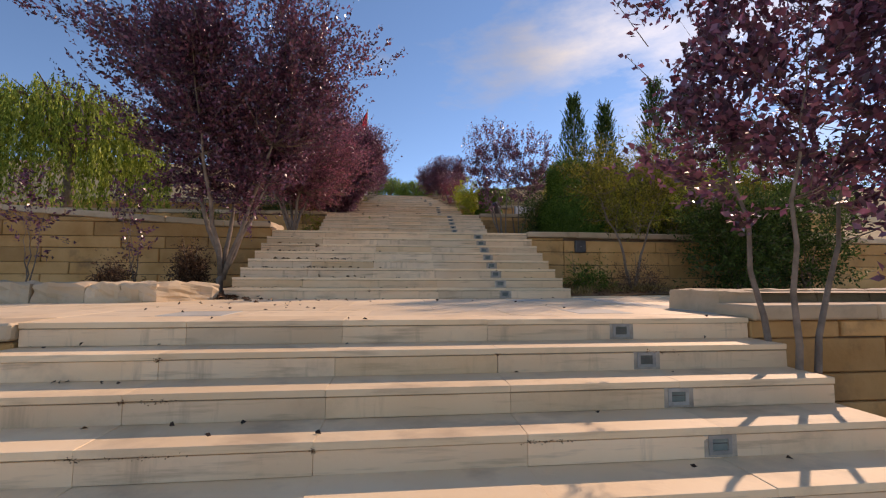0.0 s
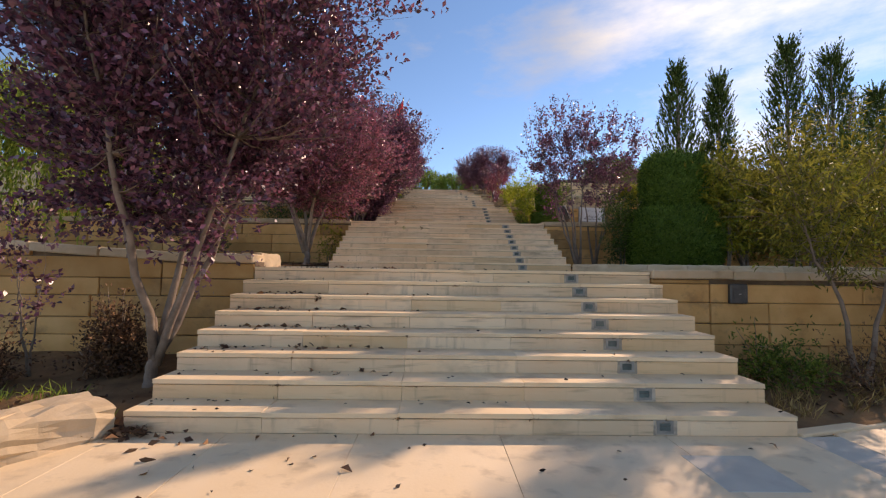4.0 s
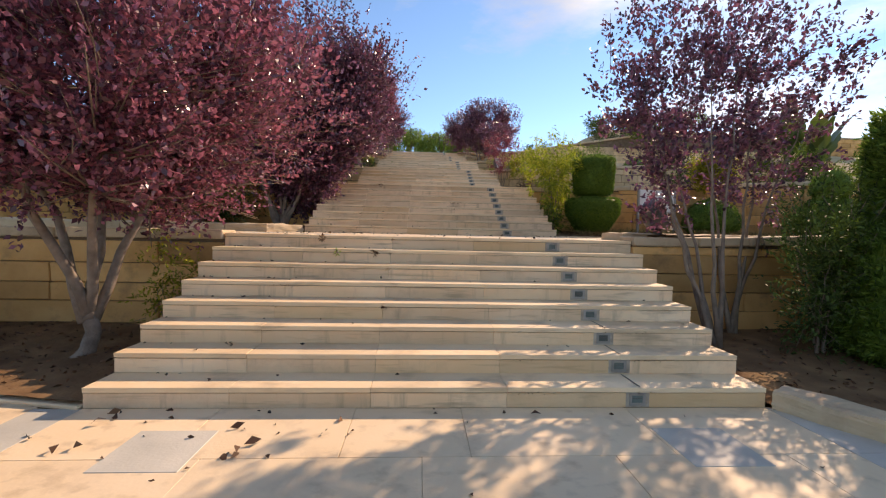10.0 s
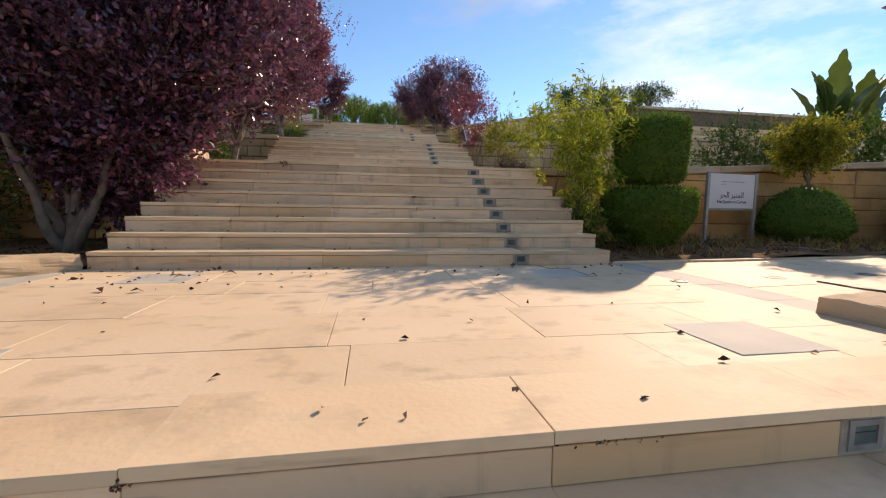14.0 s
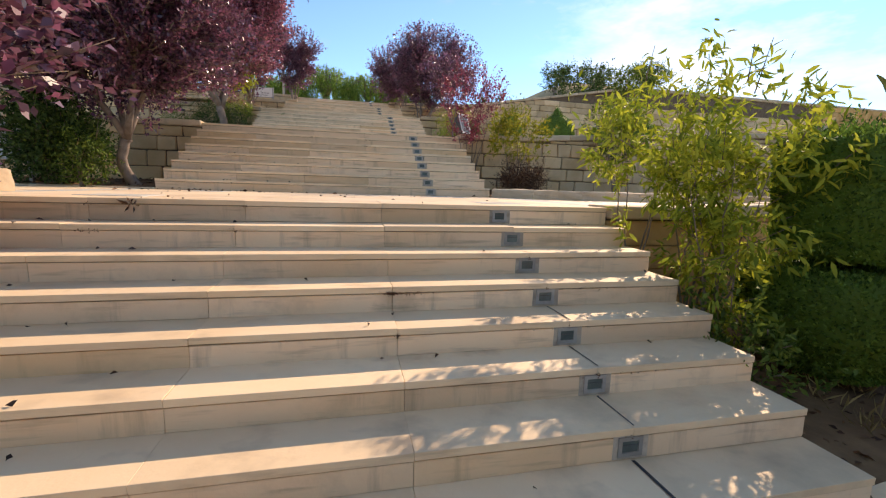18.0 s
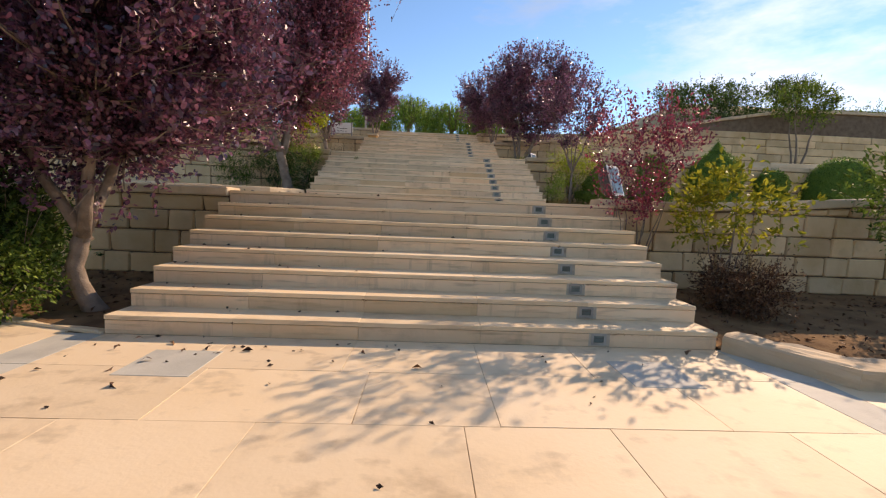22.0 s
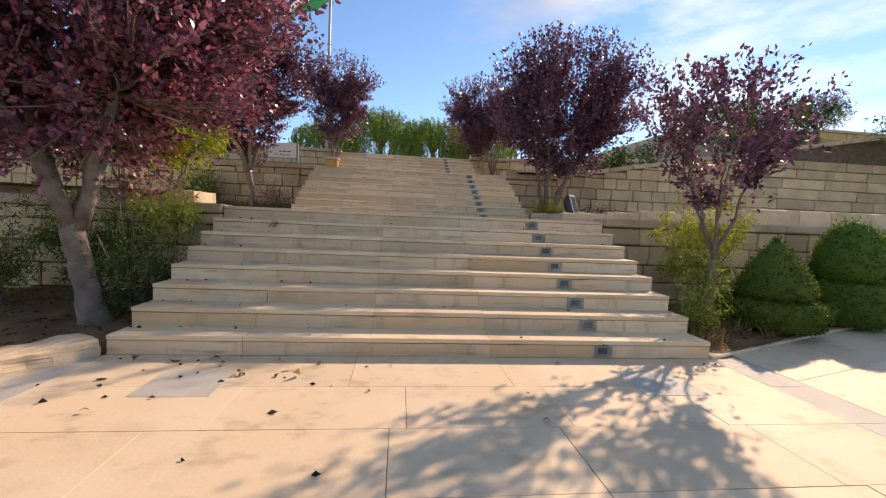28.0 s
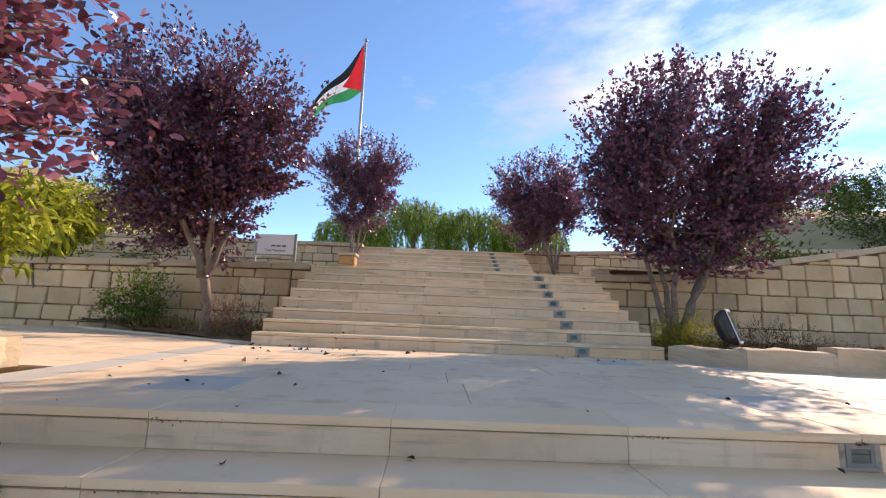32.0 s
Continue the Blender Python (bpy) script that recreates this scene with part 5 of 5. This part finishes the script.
floodlight((3.55, 8.8, FZ[3] + 0.1), 100, "dark grey floodlight tilted up on a kerb", 66)
floodlight((3.15, 20.05, FZ[5] + 0.1), 40, "dark grey floodlight tilted up on a kerb stone", 72)
floodlight((4.1, 28.95, FZ[6] + 0.16), 48, "dark grey floodlight standing on a low wall", 72)


def text(body, size, at, parent, mat, name="lettering"):
    cu = bpy.data.curves.new(name, "FONT")
    cu.body, cu.size, cu.extrude, cu.align_x = body, size, 0.001, "CENTER"
    tmp = bpy.data.objects.new(name, cu)
    me = bpy.data.meshes.new_from_object(tmp)
    bpy.data.objects.remove(tmp)
    me.materials.clear()
    me.materials.append(mat)
    return place(name, me, at, parent, rx=90)


def sign(at, rz, w, h, foot, lines, label, bars):
    """White sign between two steel posts; lines: (words, size, height on the panel)."""
    th = thing("sign_board", at, label, "sign", rz=rz)
    place("panel", slab(w, 0.02, h, 0.003, WHITE), (0, 0, foot), th)
    for s in (-1, 1):
        place("post", slab(0.055, 0.05, foot + h + 0.12, 0.006, STEEL), (s * (w / 2 + 0.03), 0, -0.1), th, "grey steel post")
    place("rail", slab(w, 0.03, 0.035, 0.004, STEEL), (0, 0, foot - 0.035), th)
    for words, size, z in lines:
        text(words, size, (0, -0.0125, foot + z), th, INK)
    for x, z, ww, hh in bars:
        place("printed_bar", slab(ww, 0.002, hh, 0.0004, INK), (x, -0.0112, foot + z), th)
    return th


FORMS = "\ufeae\ufea4\ufedf\ufe8d \ufeae\ufe92\ufee8\ufee4\ufedf\ufe8d"
sign((5.9, 12.9, FZ[3]), 8, 0.98, 0.55, 0.68, [(FORMS, 0.13, 0.17), ("The Speakers Corner", 0.075, 0.08)], "white sign with lettering on steel posts in a bed", [(0.0, 0.42, 0.5, 0.006), (-0.2, 0.38, 0.12, 0.006)])
sign((-4.85, 17.85, FZ[4]), -10, 0.98, 0.55, 0.42, [("The Ottoman", 0.083, 0.06)], "white sign with printed lines beside a dark bush",
     [(-0.28, 0.28, 0.07, 0.18)] + [(0.05, 0.28 + 0.027 * i, 0.56, 0.009) for i in range(7)] + [(-0.1 + 0.11 * i, 0.17, 0.08, 0.035) for i in range(4)])
sign((-3.5, 31.9, FZ[7] - 0.05), -5, 0.8, 0.42, 0.36, [("The Museum", 0.085, 0.05)], "white sign with dark lettering on steel posts", [(-0.05 + 0.12 * i, 0.16, 0.09, 0.03) for i in range(3)])


def wall_box(at):
    th = thing("wall_lamp_box", at, "small dark purple-brown metal lamp box on a stone wall", "wall light")
    place("case", slab(0.24, 0.06, 0.26, 0.012, DARKMETAL), (0, 0, 0), th)
    place("cover", slab(0.15, 0.01, 0.13, 0.003, DARKMETAL), (0, -0.034, 0.065), th)
    place("screw", slab(0.03, 0.008, 0.012, 0.002, STEEL), (0, -0.043, 0.12), th)


wall_box((3.8, TOPY[1] - 0.045, 0.88))


def cover(at, r, mat, label):
    th = thing("ground_light", at, label, "ground light", "round fittings in the paving")
    place("rim", lathe("rim", [(r, 0.0), (r, 0.006), (r * 0.82, 0.008), (r * 0.8, 0.004)], STEEL, 24), parent=th)
    place("disc", lathe("disc", [(r * 0.79, 0.001), (r * 0.79, 0.0055), (0.01, 0.006)], mat, 24), parent=th)


# flat dark disc stands in for the shade inside the drain
cover((2.76, 10.15, FZ[3]), 0.07, DARKMETAL, "round drain with a metal rim and a dark disc for its shaded hole")
cover((3.85, 10.25, FZ[3]), 0.085, CAPSTONE, "round metal ground light set in the paving")
cover((5.05, 10.35, FZ[3]), 0.085, LENS, "round metal ground light set in the paving")


def flag():
    th = thing("flagpole", (-4.0, 42.0, 8.2), "tall steel flagpole with a red, green, white and black flag", "flag")
    place("pole", tubes("pole", [[((0, 0, -0.3), 0.09), ((0, 0, 6), 0.075), ((0, 0, 11.9), 0.05)]], STEEL, 14), parent=th)
    place("finial", lathe("finial", [(0.03, 0), (0.09, 0.05), (0.09, 0.12), (0.02, 0.18)], STEEL, 14), (0, 0, 11.9), th)
    # the cloth hangs back from the pole in folds: a strip for each colour and the red triangle at the hoist
    L, H, top = 4.4, 2.57, 11.8

    def cloth(u, v):
        fold = 0.22 * math.sin(u * 5.5 + v * 1.2) * min(1, u * 2)
        return (-0.06 - u * L * 0.53, fold + 0.3 * u, top - v * H * (1 - 0.75 * u) - u * L * 0.74 - 0.06 * math.sin(u * 6))

    def strip(name, v0, v1, mat, start):
        vs, fs = [], []
        n, m = 26, 6
        for j in range(m + 1):
            v = v0 + (v1 - v0) * j / m
            a = start(v)
            for i in range(n + 1):
                vs.append(cloth(a + (1 - a) * i / n, v))
        for j in range(m):
            for i in range(n):
                b = j * (n + 1) + i
                fs.append([b, b + 1, b + n + 2, b + n + 1])
        place(name, mesh(name, vs, fs, mat, True), parent=th)
    tri = lambda v: 0.42 * (1 - abs(2 * v - 1))
    strip("black_stripe", 0.0, 1 / 3, FLAG_BLACK, tri)
    strip("white_stripe", 1 / 3, 2 / 3, FLAG_WHITE, tri)
    strip("green_stripe", 2 / 3, 1.0, FLAG_GREEN, tri)
    vs, fs = [], []
    n, m = 10, 16
    for j in range(m + 1):
        v = j / m
        for i in range(n + 1):
            vs.append(cloth(tri(v) * i / n, v))
    for j in range(m):
        for i in range(n):
            b = j * (n + 1) + i
            fs.append([b, b + 1, b + n + 2, b + n + 1])
    place("red_triangle", mesh("red_triangle", vs, fs, FLAG_RED, True), parent=th)


flag()


def pillar(at):
    th = thing("stone_pillar", at, "short pale stone pillar beside the top steps", "pillar")
    z = 0.0
    for i, h in enumerate((0.24, 0.22, 0.24)):
        place("block", slab(0.42, 0.42, h - 0.008, 0.015, WALLSTONE, 0.006, i), (0, 0, z), th)
        z += h
    place("cap_stone", slab(0.5, 0.5, 0.09, 0.015, CAPSTONE, 0.006, 1), (0, 0, z), th)


pillar((-2.55, 34.75, FZ[7]))



def terrace_wall():
    rng = random.Random(950)
    th = thing("terrace_wall", (20.5, 38.0, 8.6), "long coursed ochre stone wall high on the hillside", "wall", kind="structure")
    n, z = 0, 0.0
    place("wall_core", slab(27.0, 0.4, 2.95, 0.01, JOINT), (13.5, 0.26, 0.0), th)
    while z < 2.9:
        u = rng.uniform(-0.5, 0)
        while u < 26.5:
            ln = rng.choice((0.9, 1.2, 1.5))
            if not (1.75 < z + 0.2 < 2.15 and (abs(u + ln / 2 - 2.2) < 0.5 or abs(u + ln / 2 - 4.2) < 0.5)):
                place("block", slab(ln - 0.02, 0.1, 0.35, 0.015, WALLSTONE, 0.006, rng.randrange(3)), (u + ln / 2, 0.02 + rng.uniform(-0.01, 0.01), z), th)
            u += ln
        z += 0.365
    for i in range(18):
        place("cap_stone", slab(1.48, 0.6, 0.14, 0.02, CAPSTONE, 0.01, i % 4), (0.75 + 1.5 * i, 0.25, 2.93), th)


terrace_wall()

# ---- the low block at the very top of the climb ----
top_kerb = thing("kerb", (0.3, 38.2, FZ[7] + 1.28), "pale stone block at the head of the steps", "kerb", kind="structure")
place("kerb_stone", slab(0.9, 0.4, 0.16, 0.02, CAPSTONE, 0.006, 2), (0, 0, 0), top_kerb)
plateau = place("pavement", slab(30, 9, 0.2, 0.01, PAVER), (0, TOPY[7] + TREAD + 4.5, FZ[7] + 1.08))
tagged(plateau, "pale limestone paving at the top of the climb", "paving", kind="structure")

# ---- broken joint beside the lamps of the fourth flight ----
crack = thing("paving_crack", (0, 0, FZ[3]), "dark zigzag crack in the paving at the foot of the steps", "crack", kind="structure")
way = [(1.70, 11.28), (1.92, 11.27), (1.94, 10.99), (2.15, 10.98), (2.12, 10.56)]
for (xa, ya), (xb, yb) in zip(way, way[1:]):
    ln = math.hypot(xb - xa, yb - ya)
    place("crack_line", slab(round(ln, 3), 0.014, 0.003, 0.001, INK, 0.0015), ((xa + xb) / 2, (ya + yb) / 2, 0.0), crack, rz=math.degrees(math.atan2(yb - ya, xb - xa)))

for k, i, wd in ((2, 0, 0.008), (2, 1, 0.005), (2, 2, 0.005), (3, 0, 0.016), (3, 1, 0.007), (3, 2, 0.005), (3, 3, 0.005)):
    gap = thing("paving_crack", (FX[k] + LAMP_X + 0.02, FY[k] + (i + 0.5) * TREAD, FZ[k] + (i + 1) * RISE + 0.001), "dark open joint across a stone tread", "crack", "open joints beside the step lights", rz=92)
    place("crack_line", slab(round(TREAD - 0.03, 3), wd, 0.003, 0.001, INK, 0.0015), parent=gap)

# ---- dry leaves, twigs and weeds ----


def litter():
    rng = np.random.default_rng(77)
    pts, tilt = [], []
    for k in range(8):
        for i in range(STEPS):
            n = int(rng.integers(12, 26)) if k == 1 else int(rng.integers(4, 13))
            x = np.where(rng.uniform(0, 1, n) < 0.62, -WIDE / 2 + np.abs(rng.normal(0, 0.9, n)), rng.uniform(-WIDE / 2, WIDE / 2, n))
            x = np.clip(x, -WIDE / 2 + 0.05, WIDE / 2 - 0.05) + FX[k]
            dep = np.where(rng.uniform(0, 1, n) < 0.6, TREAD - 0.03 - np.abs(rng.normal(0, 0.03, n)), rng.uniform(0.03, TREAD - 0.03, n))
            if i == STEPS - 1:
                dep = rng.uniform(0.03, 0.3, n)
            pts.append(np.stack([x, FY[k] + i * TREAD + dep, np.full(n, FZ[k] + (i + 1) * RISE + 0.008)], 1))
        n = 110 if k == 3 else 42
        y0 = FY[0] - 3 if k == 0 else TOPY[k - 1] + 0.4
        x = np.where(rng.uniform(0, 1, n) < 0.5, -WIDE / 2 + np.abs(rng.normal(0, 1.2, n)), rng.uniform(-WIDE / 2, WIDE / 2, n))
        y = np.where(rng.uniform(0, 1, n) < 0.5, FY[k] - np.abs(rng.normal(0, 0.4, n)) - 0.04, rng.uniform(y0, FY[k] - 0.05, n))
        pts.append(np.stack([np.clip(x, -4, 4) + FX[k], np.maximum(y, y0), np.full(n, FZ[k] + 0.008)], 1))
    pts = np.concatenate(pts)
    d = rng.normal(0, 1, (len(pts), 3)) * np.array([1, 1, 0.15])
    d /= np.linalg.norm(d, axis=1)[:, None]
    ob = place("fallen_leaves", leaves("fallen_leaves", pts, d * 2, 0.040, 0.6, SEED, rng, curl=0.35, spread=0.12))
    tagged(ob, "dry brown plum leaves scattered on steps and paving", "leaves", kind="stuff")
    # larger curled leaves, most of them drifted to the foot of each flight
    pts = []
    for k in range(1, 8):
        n = 14
        x = np.where(rng.uniform(0, 1, n) < 0.7, -WIDE / 2 + 0.2 + np.abs(rng.normal(0, 0.7, n)), rng.uniform(-2.4, 2.4, n))
        y = FY[k] - 0.05 - np.abs(rng.normal(0, 0.55, n))
        pts.append(np.stack([x + FX[k], np.maximum(y, TOPY[k - 1] + 0.4), np.full(n, FZ[k] + 0.012)], 1))
    for i, x0, x1, n in ((1, -1.5, -0.4, 9), (2, -1.7, -0.6, 14), (2, -2.5, -1.6, 7), (3, -2.5, -1.0, 20), (4, -2.5, -1.2, 12), (5, -2.4, -1.0, 8)):
        pts.append(np.stack([FX[1] + rng.uniform(x0, x1, n), FY[1] + i * TREAD + TREAD - 0.03 - np.abs(rng.normal(0, 0.06, n)), np.full(n, FZ[1] + (i + 1) * RISE + 0.012)], 1))
    n = 90
    pts.append(np.stack([FX[1] - WIDE / 2 + rng.normal(0.05, 0.16, n), FY[1] - 0.03 - np.abs(rng.normal(0, 0.06, n)), FZ[1] + rng.uniform(0.008, 0.05, n)], 1))
    pts = np.concatenate(pts)
    d = rng.normal(0, 1, (len(pts), 3)) * np.array([1, 1, 0.2])
    ob = place("fallen_leaves", leaves("curled_leaves", pts, d * 2, 0.085, 0.5, DRY, rng, curl=0.5, spread=0.2))
    tagged(ob, "curled brown leaves drifted to the foot of the steps", "leaves", kind="stuff")
    # litter on the beds
    pts = []
    for k in range(8):
        for side in (-1, 1):
            n = 1100
            u = rng.uniform(0.05, 6, n)
            x = FX[k] + side * (WIDE / 2 + u)
            t = rng.uniform(0.03, 0.97, n)
            for a, b in zip(x, t):
                y0 = back_edge(k, a) + 0.15
                y = y0 + (TOPY[k] - y0) * b
                pts.append((a, y, bed_height(k, a, y) + 0.008))
    pts = np.array(pts)
    d = rng.normal(0, 1, (len(pts), 3)) * np.array([1, 1, 0.3])
    ob = place("bed_litter", leaves("bed_litter", pts, d, 0.06, 0.45, DRY, rng, curl=0.3, spread=0.3))
    tagged(ob, "dry leaf litter and twigs on the soil beds", "leaves", kind="stuff")


litter()


def dry_grass(k, side, u0, u1, v0, v1, n, seed, mat, label):
    """Tufts of thin dry blades over a stretch of a planting bed."""
    rng = np.random.default_rng(seed)
    pts = []
    for _ in range(n):
        a = FX[k] + side * (WIDE / 2 + rng.uniform(u0, u1))
        y0 = back_edge(k, a) + 0.12
        y = y0 + (TOPY[k] - y0) * rng.uniform(v0, v1)
        m = int(rng.integers(8, 22))
        q = np.stack([a + rng.normal(0, 0.05, m), y + rng.normal(0, 0.05, m), np.zeros(m)], 1)
        q[:, 2] = [bed_height(k, b[0], b[1]) - 0.01 for b in q]
        pts.append(q)
    pts = np.concatenate(pts)
    d = rng.normal(0, 0.45, (len(pts), 3)) * np.array([1, 1, 0.2]) + np.array([0, 0, 0.8])
    ob = place("dry_grass", leaves("dry_grass", pts, d, 0.17, 0.07, mat, rng, curl=0.3, spread=0.12))
    tagged(ob, label, "grass", kind="stuff")


STRAW = material("dry_straw_blade", (0.22, 0.15, 0.06), (0.40, 0.29, 0.12), 3, 0.8, 0, 0, 0.3, leaf=0.2, island=True, gloss=0.1)
dry_grass(3, 1, 0.7, 7.5, 0.05, 0.9, 150, 1, STRAW, "dry straw-coloured grass tufts under clipped bushes")
dry_grass(6, 1, 0.4, 6.0, 0.1, 0.95, 160, 2, STRAW, "dry straw-coloured grass along a stone wall")
dry_grass(6, -1, 0.05, 3.0, 0.1, 0.95, 120, 3, STRAW, "dry straw-coloured grass round a plum trunk")
dry_grass(5, 1, 0.05, 1.6, 0.0, 0.7, 60, 4, STRAW, "dry straw-coloured grass beside the steps")
dry_grass(1, 1, 0.1, 2.5, 0.05, 0.9, 90, 5, STRAW, "dry straw-coloured scrub grass beside the steps")
dry_grass(1, -1, 0.1, 3.5, 0.0, 0.5, 30, 6, WILLOW, "thin green grass tufts behind a rough kerb")

hose = thing("garden_hose", (0, 0, 0), "pale thin irrigation hose lying on the soil", "hose")
run = [(6.15, 12.25), (6.1, 12.0), (6.2, 11.85), (6.35, 11.9), (6.3, 12.1), (6.6, 11.95), (7.1, 12.2)]
place("pipe", tubes("pipe", [[((x, y, bed_height(3, x, y) + 0.012), 0.012) for x, y in run]], LAMPFRAME, 6), parent=hose)


def joint_dirt():
    """Dark dirt and dry moss caught where the slabs of the steps meet."""
    rng = np.random.default_rng(79)
    pts = []

    def clump(k, i, x, n, w):
        q = rng.normal(0, 1, (n, 3)) * np.array([w, 0.002, 0.006])
        pts.append(q + np.array([FX[k] + x, FY[k] + i * TREAD - 0.006, FZ[k] + (i + 1) * RISE - 0.04]))
    for k in range(8):
        for i in range(STEPS):
            for c in (-1.581, -0.527, 0.527, 1.581):
                if rng.uniform() < 0.35:
                    clump(k, i, c, int(rng.integers(8, 40)), rng.uniform(0.006, 0.02))
                if rng.uniform() < 0.3:
                    clump(k, i, c + rng.uniform(0, 0.3), int(rng.integers(10, 40)), rng.uniform(0.04, 0.12))
    clump(3, 4, 0.52, 160, 0.02)
    clump(3, 4, 0.62, 90, 0.07)
    clump(2, 3, -0.52, 120, 0.015)
    clump(1, 6, 0.0, 90, 0.02)
    pts = np.concatenate(pts)
    d = rng.normal(0, 1, (len(pts), 3)) * np.array([1, 0.3, 0.4])
    ob = place("joint_dirt", leaves("joint_dirt", pts, d, 0.011, 0.7, DRY, rng, curl=0.4, spread=0.5))
    tagged(ob, "dark dirt and dry moss in the joints of the steps", "dirt", kind="stuff")


joint_dirt()


def weed(at, seed, mat, label):
    rng = np.random.default_rng(seed)
    th = thing("weed", at, label, "plant", "weeds in the step joints")
    n = 14
    a = rng.uniform(0, math.tau, n)
    d = np.stack([np.cos(a), -0.5 - np.abs(np.sin(a)) * 0.3, np.sin(a)], 1)
    place("stem", tubes("stem", [[((0, 0.01, 0), 0.006), ((0, -0.03, 0.02), 0.004)]], BARK, 5), parent=th)
    place("leaf_rosette", leaves("leaf_rosette", d * 0.01 + rng.normal(0, 0.008, (n, 3)), d, 0.055, 0.3, mat, rng, spread=0.25), parent=th)


for k, i, x, mat in ((2, 7, -1.42, DRY), (2, 6, -1.17, WILLOW), (2, 6, -0.72, DRY), (3, 7, -1.3, DRY), (5, 6, -1.9, GREEN), (1, 5, -1.6, DRY)):
    weed((FX[k] + x, FY[k] + i * TREAD - 0.01, FZ[k] + (i + 0.75) * RISE), int(100 * abs(x)), mat, "small dry weed growing from a step joint" if mat is DRY else "small green weed growing from a step joint")
